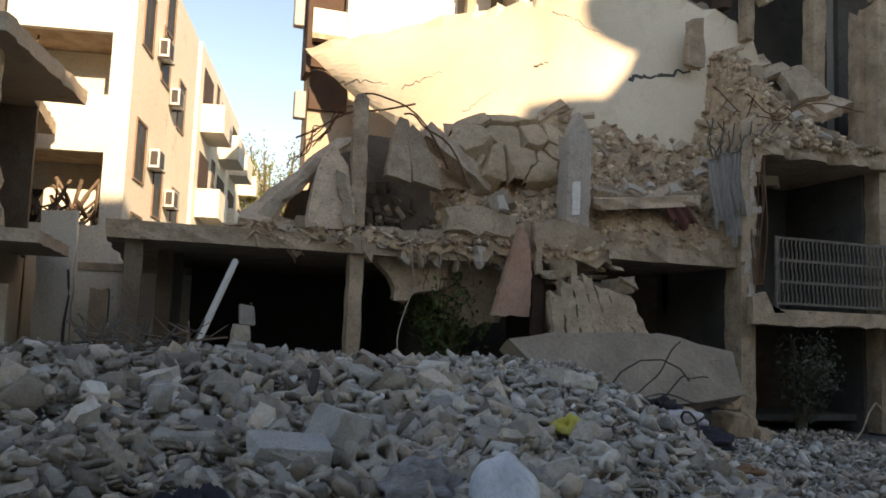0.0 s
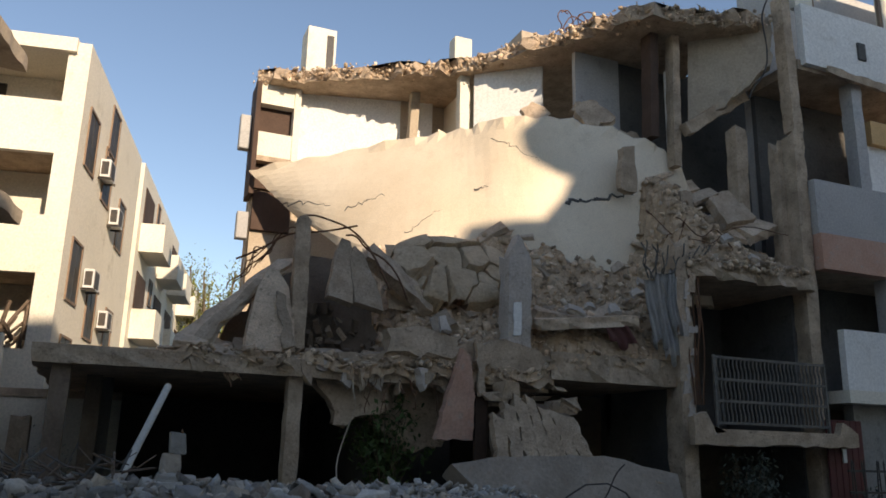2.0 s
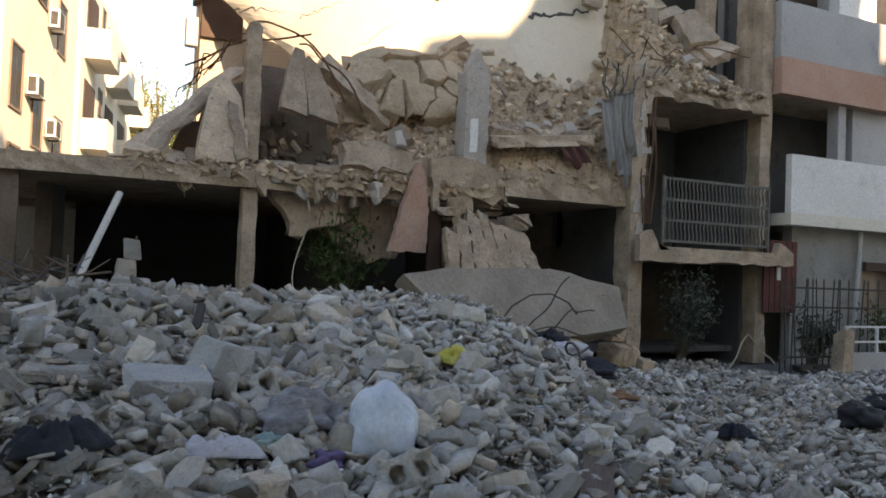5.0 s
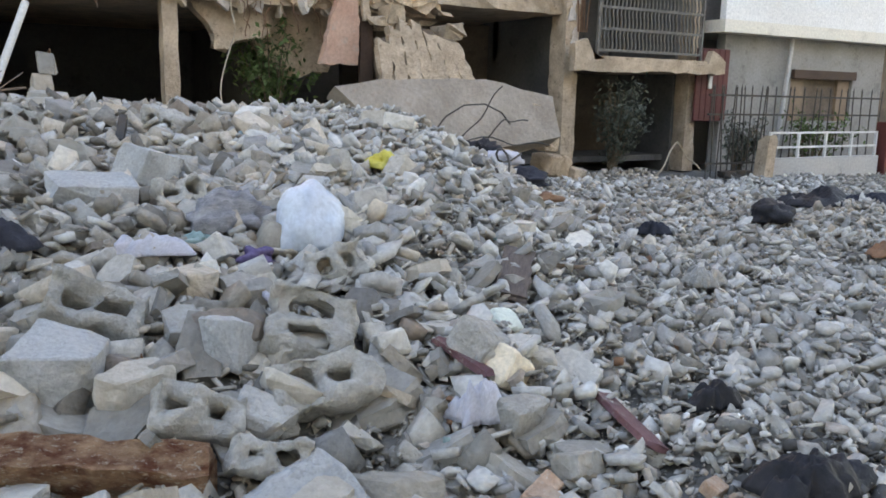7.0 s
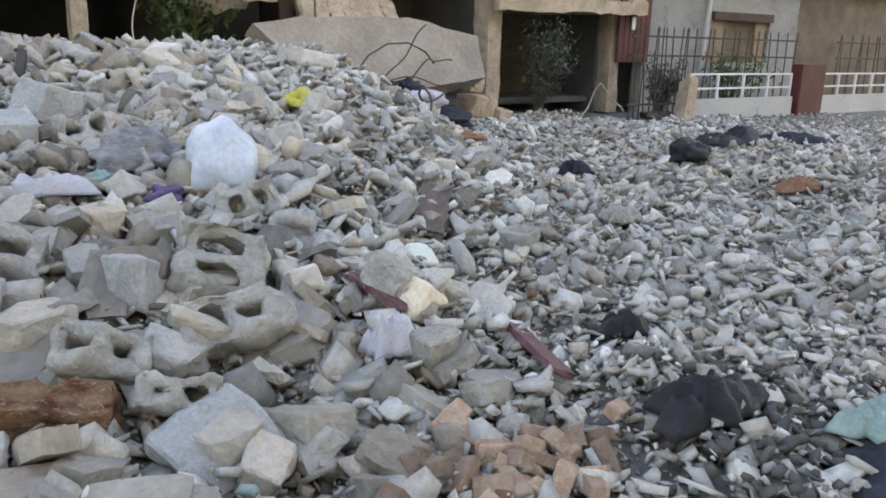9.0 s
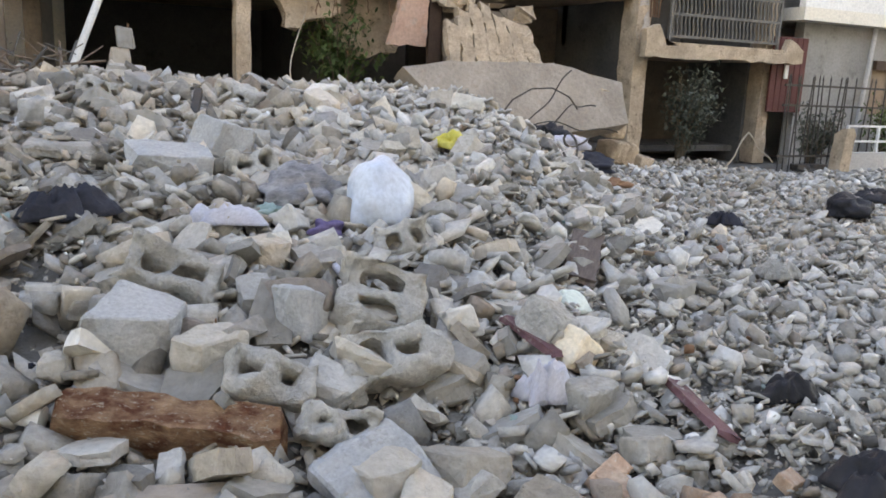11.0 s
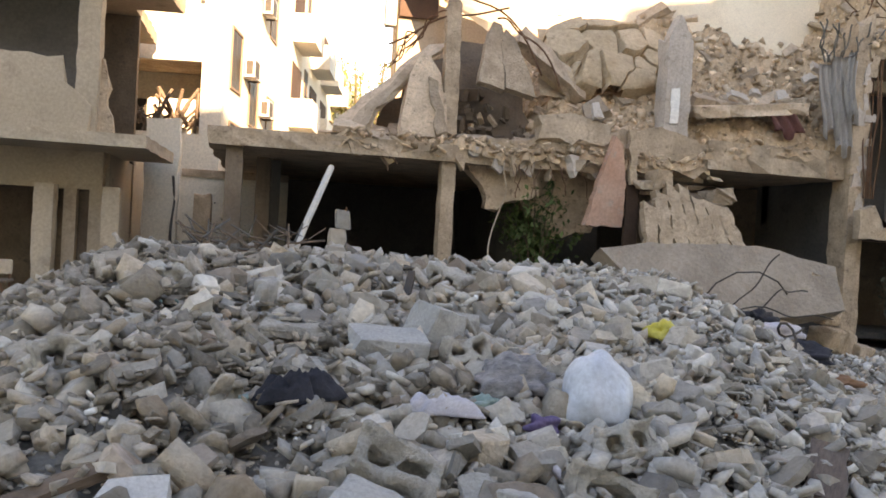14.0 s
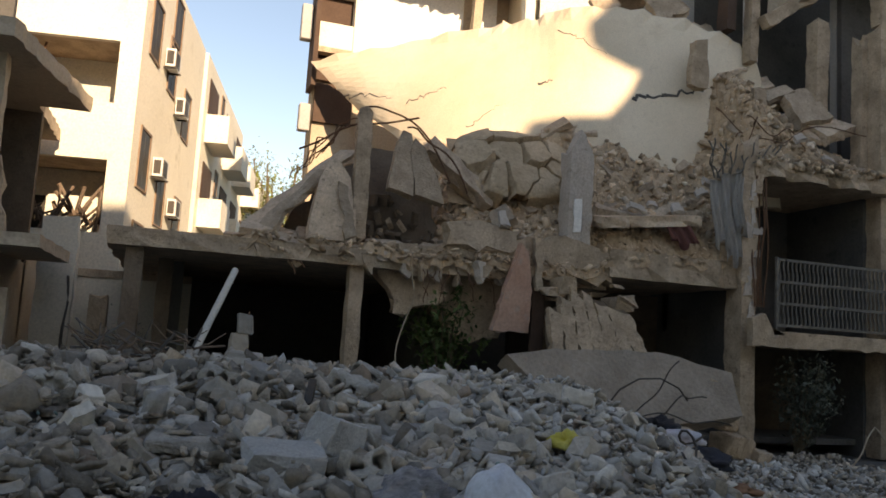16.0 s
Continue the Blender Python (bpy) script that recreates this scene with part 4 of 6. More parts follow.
# ---- street house across the alley ----
def block(house, m, lot, material, name="wall", label=""):
    bm = boxes(*lot)
    bm.transform(m)
    return piece(name, bm, material, house, label)

# Opaque dark brown, painted in for the dark rooms behind windows and doors
DARK_PANE = mat("dark_room_pane", (0.03, 0.026, 0.022), (0.055, 0.045, 0.036), 2, 0.55, 0.0, 10)
FRAME = mat("brown_window_frame", (0.2, 0.13, 0.09), (0.26, 0.18, 0.12), 3, 0.6, 0.1, 30)
SHUTTER = mat("orange_shutter", (0.6, 0.36, 0.16), (0.66, 0.42, 0.2), 1.5, 0.7, 0.1, 30)
METAL_WHITE = mat("white_enamel", (0.7, 0.69, 0.66), (0.62, 0.6, 0.57), 2, 0.5, 0.1, 40, c=(0.45, 0.4, 0.35))

def side_window(house, m, y, z, w, h, face=0.0):
    win = block(house, m, [(face - 0.02, face + 0.04, y - w / 2 - 0.06, y + w / 2 + 0.06, z - 0.06, z), (face - 0.02, face + 0.04, y - w / 2 - 0.06, y + w / 2 + 0.06, z + h, z + h + 0.06), (face - 0.02, face + 0.04, y - w / 2 - 0.06, y - w / 2, z, z + h), (face - 0.02, face + 0.04, y + w / 2, y + w / 2 + 0.06, z, z + h)], FRAME, "window", "brown framed window")
    for k in (0, 1):
        g = boxes((face - 0.01, face + 0.015, y - w / 2 + k * (w / 2 + 0.02), y - 0.02 + k * w / 2, z, z + h))
        g.transform(m)
        ob = part("pane", g, DARK_PANE)
        ob.parent = win
        ob.matrix_parent_inverse = win.matrix_world.inverted()
    return win

def ac_unit(house, m, y, z, face=0.0):
    b = block(house, m, [(face + 0.05, face + 0.3, y - 0.36, y + 0.36, z, z + 0.48)], METAL_WHITE, "air_conditioner", "boxy white air conditioner")
    for name, lot in (("fan_grille", (face + 0.3, face + 0.315, y - 0.28, y + 0.2, z + 0.04, z + 0.44)), ("side_vent", (face + 0.08, face + 0.26, y - 0.366, y - 0.361, z + 0.06, z + 0.42)), ("bracket", (face, face + 0.34, y - 0.3, y - 0.26, z - 0.05, z)), ("bracket", (face, face + 0.34, y + 0.26, y + 0.3, z - 0.05, z))):
        mesh = boxes(lot)
        mesh.transform(m)
        ob = part(name, mesh, IRON)
        ob.parent = b
        ob.matrix_parent_inverse = b.matrix_world.inverted()
    return b

SM = pose(-1.38, 20.0, 0, 0, 0, -10.5)
street = empty("street_house", -5, 24, 0, "sunlit cream apartment house with open balconies", "building")
block(street, SM, [(-8, -0.3, 1.7, 8.2, 0, 11.0)], FACADE)
block(street, SM, [(-0.3, 0.0, 0.0, 8.2, 0, 11.3)], FACADE, "side_wall", "cream wall along the alley")
block(street, SM, [(-8, -0.3, -0.15, 8.2, 11.0, 11.35)], FACADE, "roof")
block(street, SM, [(-0.5, -0.3, 0.0, 0.35, 0, 11.0), (-4.6, -4.3, 0.0, 0.35, 0, 11.0)], FACADE, "column")
for z0, z1 in ((0, 3.9), (5.6, 6.95), (8.45, 9.75)):
    block(street, SM, [(-8, -0.5, 0.0, 0.18, z0, z1)], FACADE, "parapet", "cream balcony parapet")
    if z0:
        block(street, SM, [(-8, -0.5, 0.18, 1.7, z0, z0 + 0.2)], CONC, "balcony_floor")
for z in (3.9, 6.95, 9.75):
    block(street, SM, [(-3.2, -2.3, 1.64, 1.72, z - 0.6, z + 1.0)], DARK_PANE, "balcony_door", "dark balcony door")
    bm = bmesh.new()
    for x in (-3.4, -2.9, -2.5):
        tube(bm, [(x, 0.3, z), (x + 0.2, 0.5, z + 1.45)], 0.03, 5)
        tube(bm, [(x + 0.3, 0.3, z), (x - 0.2, 0.6, z + 1.2)], 0.025, 5)
    bm.transform(SM)
    piece("bent_frame", bm, RUST, street, "bent iron frame on the balcony")
for y, z in ((1.2, 8.5), (1.2, 5.2), (3.4, 8.3), (3.4, 4.6), (5.9, 7.6), (5.9, 4.3), (1.3, 2.9), (3.6, 9.6)):
    side_window(street, SM, y, z, 1.0, 1.4)
for y, z in ((2.4, 5.7), (4.6, 5.0), (4.4, 7.9), (2.6, 8.7)):
    ac_unit(street, SM, y, z)
TIMBER = mat("old_timber", (0.13, 0.09, 0.065), (0.2, 0.145, 0.11), 4, 0.85, 0.4, 50, stretch=(1, 1, 6))
timber = empty("timber_heap", -2.5, 20.8, 3.9, "broken brown timber heaped on the open floor", "timber")
for i in range(70):
    p = Vector((rng.uniform(-4.0, -0.7), rng.uniform(0.2, 1.2), 3.9 + rng.uniform(0, 0.3)))
    d = Vector((rng.uniform(-0.6, 0.6), rng.uniform(-0.4, 0.3), rng.uniform(0.1, 1.0)))
    bm = tube(bmesh.new(), [p, p + d * 0.5 + Vector((0, 0, 0.06)), p + d], rng.uniform(0.02, 0.055), 5)
    bm.transform(SM)
    piece("lath", bm, TIMBER, timber)

far = empty("far_house", -2, 34, 0, "cream apartment house farther along the alley", "building")
FM = pose(0.25, 28.6, 0, 0, 0, -10.5)
block(far, FM, [(-8, 0, 0, 11.5, 0, 11.4)], FACADE)
for j, z in enumerate((2.4, 5.4, 8.4)):
    for y in (1.8, 6.4, 10.0):
        block(far, FM, [(0, 0.8, y - 1.2, y + 1.2, z, z + 0.18), (0.7, 0.8, y - 1.2, y + 1.2, z + 0.18, z + 1.0), (0, 0.7, y - 1.2, y - 1.1, z + 0.18, z + 1.0), (0, 0.7, y + 1.1, y + 1.2, z + 0.18, z + 1.0)], FACADE, "balcony", "cream balcony")
        # Thin dark plate on the wall paints the opening's shade
        block(far, FM, [(-0.02, 0.03, y - 1.05, y + 1.05, z + 0.2, z + 2.35)], BROWN, "balcony_opening", "dark plate for the shaded opening behind the balcony")
    ac_unit(far, FM, 4.1, z + 0.9)
    side_window(far, FM, 4.1, z + 1.7, 0.7, 0.9)
end = empty("end_house", 2, 50, 0, "pale house at the end of the alley", "building")
EM = pose(2.5, 42, 0, 0, 0, -12)
block(end, EM, [(-9, 0, 0, 16, 0, 11.2)], FACADE)
for j, z in enumerate((2.4, 5.4, 8.4)):
    for y in (2, 6, 10, 14):
        block(end, EM, [(0, 0.9, y - 1.1, y + 1.1, z, z + 1.0)], FACADE, "balcony")
        # Here too a dark plate holds the shade of the opening
        block(end, EM, [(-0.02, 0.03, y - 0.9, y + 0.9, z + 1.0, z + 2.3)], BROWN, "balcony_opening", "dark plate for the shaded opening behind the balcony")

# ---- trees and shrubs ----
def leaf_mat(name, a, b):
    m = mat(name, a, b, 3, 0.7, 0.0, 30, 0.35, island=True)
    return m
LEAF = leaf_mat("green_leaves", (0.06, 0.1, 0.03), (0.09, 0.13, 0.045))
LEAF_SUN = leaf_mat("yellow_green_leaves", (0.14, 0.17, 0.03), (0.2, 0.2, 0.05))
LEAF_DUST = leaf_mat("dusty_leaves", (0.13, 0.14, 0.1), (0.18, 0.18, 0.14))
LEAF_GREY = leaf_mat("grey_green_leaves", (0.07, 0.08, 0.06), (0.1, 0.11, 0.085))
BARK = mat("bark", (0.12, 0.09, 0.06), (0.17, 0.13, 0.09), 6, 0.9, 0.5, 50)

def plant(name, x, y, z, h, r, stems, leaves, size, leaf, label, category, trunk=0.02, seed=1):
    q = random.Random(seed)
    e = empty(name, x, y, z, label, category)
    bm, tips = bmesh.new(), []
    for s in range(stems):
        a = q.uniform(0, 6.28)
        top = Vector((x + r * q.uniform(0.2, 1) * math.cos(a), y + r * q.uniform(0.2, 1) * math.sin(a), z + h * q.uniform(0.55, 1)))
        base = Vector((x + 0.08 * r * math.cos(a), y + 0.08 * r * math.sin(a), z))
        midp = base.lerp(top, 0.5) + Vector((0, 0, 0.12 * h))
        piece("stem", tube(bmesh.new(), [base, midp, top], trunk, 5, trunk * 0.3), BARK, e)
        for k in range(leaves // stems):
            u = q.uniform(0.25, 1.05)
            p = base.lerp(midp, u * 2) if u < 0.5 else midp.lerp(top, u * 2 - 1)
            tips.append(p + Vector([q.gauss(0, 0.16 * r) for _ in range(3)]))
    for p in tips:
        d = Vector([q.uniform(-1, 1) for _ in range(3)]).normalized()
        w = d.cross(Vector((q.uniform(-1, 1), q.uniform(-1, 1), 1))).normalized()
        L = size * q.uniform(0.6, 1.3)
        vs = [bm.verts.new(p - d * L * 0.5), bm.verts.new(p + w * L * 0.2), bm.verts.new(p + d * L * 0.5), bm.verts.new(p - w * L * 0.2 + Vector((0, 0, L * 0.1)))]
        bm.faces.new(vs)
    tagged(piece("foliage", bm, leaf, e), kind="stuff")
    return e

plant("oleander_shrub", 4.4, 13.75, 0.9, 1.85, 0.75, 22, 1700, 0.14, LEAF, "green bush growing in the dark opening", "shrub", seed=2)
plant("dusty_shrub", 11.35, 12.95, 0.1, 1.95, 0.8, 22, 2600, 0.1, LEAF_GREY, "dust-grey bush under the balcony", "shrub", seed=3)
plant("alley_tree", 4.6, 44, 0.06, 11.2, 2.0, 20, 9000, 0.2, LEAF_SUN, "yellow-green tree at the end of the alley", "tree", 0.14, seed=4)
plant("garden_shrub", 16.7, 12.2, 0.07, 1.35, 0.9, 14, 900, 0.12, LEAF, "green garden bush behind the low wall", "shrub", seed=5)
plant("garden_shrub", 14.0, 12.0, 0.07, 1.25, 0.55, 14, 1100, 0.11, LEAF_GREY, "small garden bush behind the fence", "shrub", seed=6)
plant("alley_shrub", -0.9, 15.8, 0.3, 1.7, 0.45, 9, 350, 0.1, LEAF_DUST, "dusty bush beside the pillars", "shrub", seed=7)

# ---- corner house with jutting slabs ----
corner = empty("corner_house", -6, 16, 0, "damaged tan house with jutting balcony slabs", "building")
piece("front_wall", boxes((-3.55, -3.35, 14.9, 15.15, 0, 2.25), (-12, -2.95, 14.9, 15.15, 2.25, 2.9), (-3.15, -2.9, 14.9, 15.15, 0, 2.25)), TAN, corner, "tan ground floor wall with openings")
piece("door_leaf", boxes((-3.34, -3.16, 15.05, 15.1, 0, 2.25)), DARK_CONC, corner, "brown door set back in the wall")
# Inner wall darkened to paint the shade of the openings
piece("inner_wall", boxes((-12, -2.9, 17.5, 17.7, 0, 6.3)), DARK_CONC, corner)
piece("side_wall", boxes((-3.1, -2.9, 15.15, 20, 0, 2.9)), TAN, corner)
piece("pillar", torn_column(-3.75, 14.6, 0.0, 2.3, 0.32, 0.32, rng, top=0.0), TAN, corner)
piece("pillar", torn_column(-2.72, 14.55, 0.0, 2.3, 0.3, 0.3, rng, top=0.0), TAN, corner)
piece("balcony_slab", ragged([(-12, 13.55), (-2.1, 13.55), (-2.0, 16.5), (-2.95, 16.6), (-2.95, 20), (-12, 20)], 0.2, 0.03, rng, 0.25, pose(0, 0, 3.1)), TAN, corner, "jutting concrete balcony slab")
piece("parapet", ragged([(-12, 0), (-3.0, 0), (-2.95, 0.4), (-3.35, 0.75), (-3.4, 1.15), (-12, 1.15)], 0.16, 0.04, rng, 0.25, pose(0, 13.75, 3.1, 90, 0, 0)), TAN, corner, "chipped tan parapet")
piece("upper_slab", ragged([(-12, 12.9), (-2.66, 13.0), (-1.96, 16.9), (-2.9, 17), (-2.9, 20), (-12, 20)], 0.28, 0.03, rng, 0.25, pose(0, 0, 6.15)), TAN, corner, "jutting concrete roof slab")
piece("roof_overhang", ragged([(-12, 13.2), (-2.9, 13.2), (-2.25, 16.6), (-12, 16.6)], 0.28, 0.03, rng, 0.25, pose(0, 0, 9.1)), TAN, corner)
# Near-black wall paints the shade above the parapet
piece("upper_wall", boxes((-12, -3.2, 15.4, 15.6, 3.1, 8.85)), SOOT_SHADE, corner)
piece("corner_pillar", torn_column(-3.05, 14.0, 3.1, 5.87, 0.35, 0.35, rng, top=0.0), TAN, corner, "torn corner pillar")
piece("torn_jamb", ragged([(0, 0), (0.3, 0), (0.25, 1.2), (0.05, 1.0)], 0.15, 0.05, rng, 0.2, pose(-2.95, 13.9, 3.1, 85, -8, 0)), CONC, corner)
wall_low = empty("yard_wall", -1.9, 17, 0, "pale concrete yard wall with a broken top", "wall")
piece("wall_panel", ragged([(-2.6, 0), (-1.95, 0), (-1.97, 3.85), (-2.6, 3.8)], 0.3, 0.02, rng, 0.25, pose(0, 17, 0, 90, 0, 0)), FACADE, wall_low)
piece("wall_panel", boxes((-1.95, 0.2, 17.6, 17.8, 0, 2.75)), FACADE, wall_low)
piece("coping", boxes((-1.95, 0.2, 17.55, 17.85, 2.75, 2.9)), CONC, wall_low)
piece("wall_crack", tube(bmesh.new(), wire_points((-2.05, 16.99, 2.7), (-1.95, 16.99, 0.6), 0, 0.06, rng), 0.03, 4), SOOT_SHADE, wall_low)
tagged(part("concrete_stump", torn_column(-1.4, 16.2, 0.1, 2.35, 0.34, 0.34, rng, top=0.08), CONC), "stump of a concrete pillar in the alley", "pillar")

# ---- next house ----
LIGHT_GREY = mat("dull_whitewash", (0.25, 0.235, 0.215), (0.33, 0.31, 0.285), 0.8, 0.9, 0.3, 18, c=(0.17, 0.155, 0.14))
nxt = empty("next_house", 18, 16, 0, "grey-white house with balconies beside the ruin", "building")
piece("back_wall", boxes((13.9, 26, 14.6, 14.8, 0, 14.5)), GREY_WALL, nxt)
for b in ((14.45, 16.75, 12.95, 13.2, 0, 3.1), (19.1, 20.3, 12.95, 13.2, 0, 3.1), (16.75, 19.1, 12.95, 13.2, 2.35, 3.1), (16.75, 19.1, 12.95, 13.2, 0, 1.2)):
    piece("ground_wall", boxes(b), LIGHT_GREY, nxt, "whitewashed ground floor wall")
# Brown stain and the balcony's painted-in shade share this darker colour
piece("ground_wall", boxes((20.3, 26, 12.95, 13.2, 0, 3.1)), DARK_CONC, nxt, "brown stained ground floor wall with balcony shade painted in")
piece("balcony_slab", boxes((14.0, 26, 12.6, 14.6, 3.1, 3.36)), FACADE, nxt, "pale balcony slab")
piece("white_parapet", boxes((14.02, 26, 12.62, 12.78, 3.36, 4.62)), WHITE, nxt, "white balcony parapet")
piece("salmon_band", boxes((13.85, 17.6, 12.8, 13.05, 5.95, 6.75)), SALMON, nxt, "salmon painted band")
piece("floor_slab", boxes((13.85, 26, 13.05, 14.6, 5.95, 6.15)), CONC, nxt)
piece("wall_band", boxes((13.85, 17.3, 12.85, 13.05, 6.75, 8.0)), GREY_WALL, nxt, "grey rendered parapet")
piece("upper_slab", boxes((13.85, 26, 13.0, 14.6, 10.75, 11.0)), CONC, nxt)
piece("upper_wall", boxes((13.95, 17.2, 12.85, 13.05, 10.85, 12.4)), WHITE, nxt, "white upper parapet")
piece("upper_wall", boxes((17.2, 26, 12.3, 12.5, 10.6, 11.6)), WHITE, nxt)
piece("top_wall", boxes((13.95, 14.5, 13.0, 13.2, 12.4, 14.8)), FACADE, nxt)
piece("top_wall", boxes((16.9, 20, 13.0, 13.2, 12.4, 14.8)), FACADE, nxt)
piece("hanging_strip", ragged([(0, 0), (2.3, -0.1), (2.3, 0.12), (0, 0.16)], 0.08, 0.03, rng, 0.2, pose(14.6, 12.82, 10.75, 90, 2, 0)), CONC, nxt, "loose strip of cladding")
piece("column", torn_column(15.7, 13.2, 8.0, 10.8, 0.35, 0.35, rng, top=0.0), GREY_WALL, nxt)
piece("column", boxes((15.9, 16.15, 13.0, 13.3, 4.62, 5.95)), GREY_WALL, nxt)
piece("room_wall", boxes((16.5, 20, 13.1, 13.25, 4.62, 5.95)), GREY_WALL, nxt, "grey rendered wall behind the balcony")
# Near-black sheet stands for the shade inside the rooms
piece("room_shade", boxes((13.9, 17.5, 14.45, 14.58, 3.4, 10.7)), SOOT_SHADE, nxt, "dark sheet painting the shade of the open rooms")
piece("window", boxes((16.2, 17.5, 13.3, 13.4, 8.0, 9.35)), WHITE, nxt, "window with a pale panel")
piece("roller_shutter", boxes((16.2, 18.6, 13.15, 13.3, 9.35, 9.95)), SHUTTER, nxt, "orange roller shutter")
# Dark panel paints the shade of the next opening
piece("window_shade", boxes((17.6, 20, 13.4, 13.5, 8.0, 9.35)), DARK_PANE, nxt)
piece("wall_band", boxes((17.3, 26, 12.5, 12.7, 6.6, 8.0)), WHITE, nxt)
piece("vent", bevelled(boxes((15.65, 15.9, 12.8, 12.87, 11.3, 11.75)), 0.01), SOOT_SHADE, nxt, "black wall vent")
for x0, x1 in ((14.5, 14.58), (16.8, 16.9)):
    piece("top_window_frame", boxes((x0, x1, 13.02, 13.1, 12.4, 14)), FRAME, nxt)
# ground floor window with roller box and frame
piece("roller_box", boxes((16.75, 19.1, 12.85, 12.95, 2.2, 2.4)), BROWN, nxt, "dark brown shutter box")
# Dark panel stands for the dim room behind the window
piece("ground_window", boxes((17.3, 18.6, 13.08, 13.14, 1.2, 2.2)), DARK_CONC, nxt, "window with its dim inside as a dark panel")
for x0, x1 in ((16.8, 17.3), (18.6, 19.05)):
    piece("window_frame", boxes((x0, x1, 13.0, 13.1, 1.2, 2.2)), FRAME, nxt)
piece("drain_pipe", tube(bmesh.new(), [(16.55, 12.85, 3.1), (16.5, 12.85, 2.4), (16.3, 12.85, 0.1)], 0.05, 8), GREY_WALL, nxt, "grey drain pipe")
DARK_RED = mat("dark_red_paint", (0.09, 0.024, 0.021), (0.13, 0.035, 0.03), 2, 0.6, 0.15, 40, c=(0.1, 0.04, 0.03))
red_door = empty("red_metal_door", 14.0, 12.85, 1.3, "dark red metal shutter door behind the fence", "door")
for i in range(6):
    piece("panel", bevelled(boxes((13.5 + i * 0.165, 13.66 + i * 0.165, 12.82, 12.87, 1.2, 2.75)), 0.01), DARK_RED, red_door)
piece("hanging_tag", boxes((13.85, 13.95, 12.78, 12.81, 1.9, 2.25)), METAL_WHITE, red_door, "pale strip hung on the door")
fence = empty("iron_fence", 15.4, 11.55, 0.07, "black iron fence with pointed bars", "fence")
bmb = bmesh.new()
tube(bmb, [(0, 0, 0), (0, 0, 1.83)], 0.014, 5)
tube(bmb, [(0, 0, 1.83), (0, 0, 1.92)], 0.02, 5, 0.004)
fbar = bpy.data.meshes.new("bar")
bmb.to_mesh(fbar)
bmb.free()
fbar.materials.append(IRON)
for i in range(38):
    x = 12.6 + i * 0.15 if i < 12 else (14.5 + (i - 12) * 0.3 if i < 25 else 20.0 + (i - 25) * 0.3)
    b = new("bar", fbar)
    b.matrix_world = pose(x, 11.55, 0.05, rng.uniform(-2, 2), rng.uniform(-4, 4), 0)
    under(fence, b)
for z in (0.4, 1.38, 1.76):
    for x0, x1 in ((12.55, 18.15), (19.95, 23.7)):
        piece("rail", boxes((x0, x1, 11.53, 11.57, z - 0.02, z + 0.02)), IRON, fence)
low = empty("garden_wall", 18, 11.3, 0.07, "low white garden wall with a metal railing", "wall")
for x0, x1 in ((14.1, 17.75), (18.95, 26)):
    piece("wall", boxes((x0, x1, 11.2, 11.38, 0.0, 0.5)), GREY_WALL, low)
    for z in (0.72, 1.02):
        piece("rail", boxes((x0, x1, 11.27, 11.31, z - 0.02, z + 0.02)), METAL_WHITE, low)
    k = int((x1 - x0) / 0.75)
    for i in range(k + 1):
        x = x0 + 0.03 + i * (x1 - x0 - 0.06) / k
        piece("post", boxes((x - 0.025, x + 0.025, 11.265, 11.315, 0.5, 1.04)), METAL_WHITE, low)
tagged(part("red_cabinet", bevelled(boxes((17.85, 18.85, 11.1, 11.4, 0.05, 1.25)), 0.02), DARK_RED), "dark red metal cabinet between the garden walls", "cabinet")
tagged(part("broken_gatepost", torn_column(14.0, 11.3, 0.0, 0.95, 0.3, 0.3, rng, (0.1, 0), 0.15), CONC), "leaning broken concrete gatepost", "post")
tagged(part("black_kerb_debris", ragged([(0, 0), (0.9, 0.1), (0.8, 0.35), (0.1, 0.3)], 0.12, 0.05, rng, 0.15, pose(12.9, 11.3, 0.25)), IRON), "blackened sheet metal on the ground by the fence", "metal sheet")

# ---- block across the street, behind the camera: unseen, sized to shade the heap ----
back_house = empty("facing_house", 10, -18, 0, "tall plain apartment block across the street", "building")
piece("wall", boxes((-40, 45, -24, -12, 0, 16.1)), FACADE, back_house)
# Unseen outlines, added to shape the shadow edge on the hanging slab
SHADE_OUTLINES = (([(12.75, 17.6), (12.25, 17.98), (12.02, 18.3), (12.0, 18.8), (13.2, 20.4), (14.3, 21.8), (15.2, 23.1), (16.4, 24.0), (20.75, 23.6), (20.75, 17.6)], 0.1),
        ([(12.1, 15.9), (12.15, 16.4), (12.6, 16.95), (12.85, 17.45), (13.1, 17.7), (20.75, 17.7), (20.75, 15.9)], 0.03),
        ([(10.5, 15.9), (10.8, 16.5), (12.2, 16.42), (12.2, 15.9)], 0.05))
for outline, jag in SHADE_OUTLINES:
    piece("torn_storey", ragged(outline, 0.35, jag, rng, 0.4, pose(0, -12.0, 0, 90, 0, 0)), FACADE, back_house, "unseen ragged panel added to shape the sun shadow")

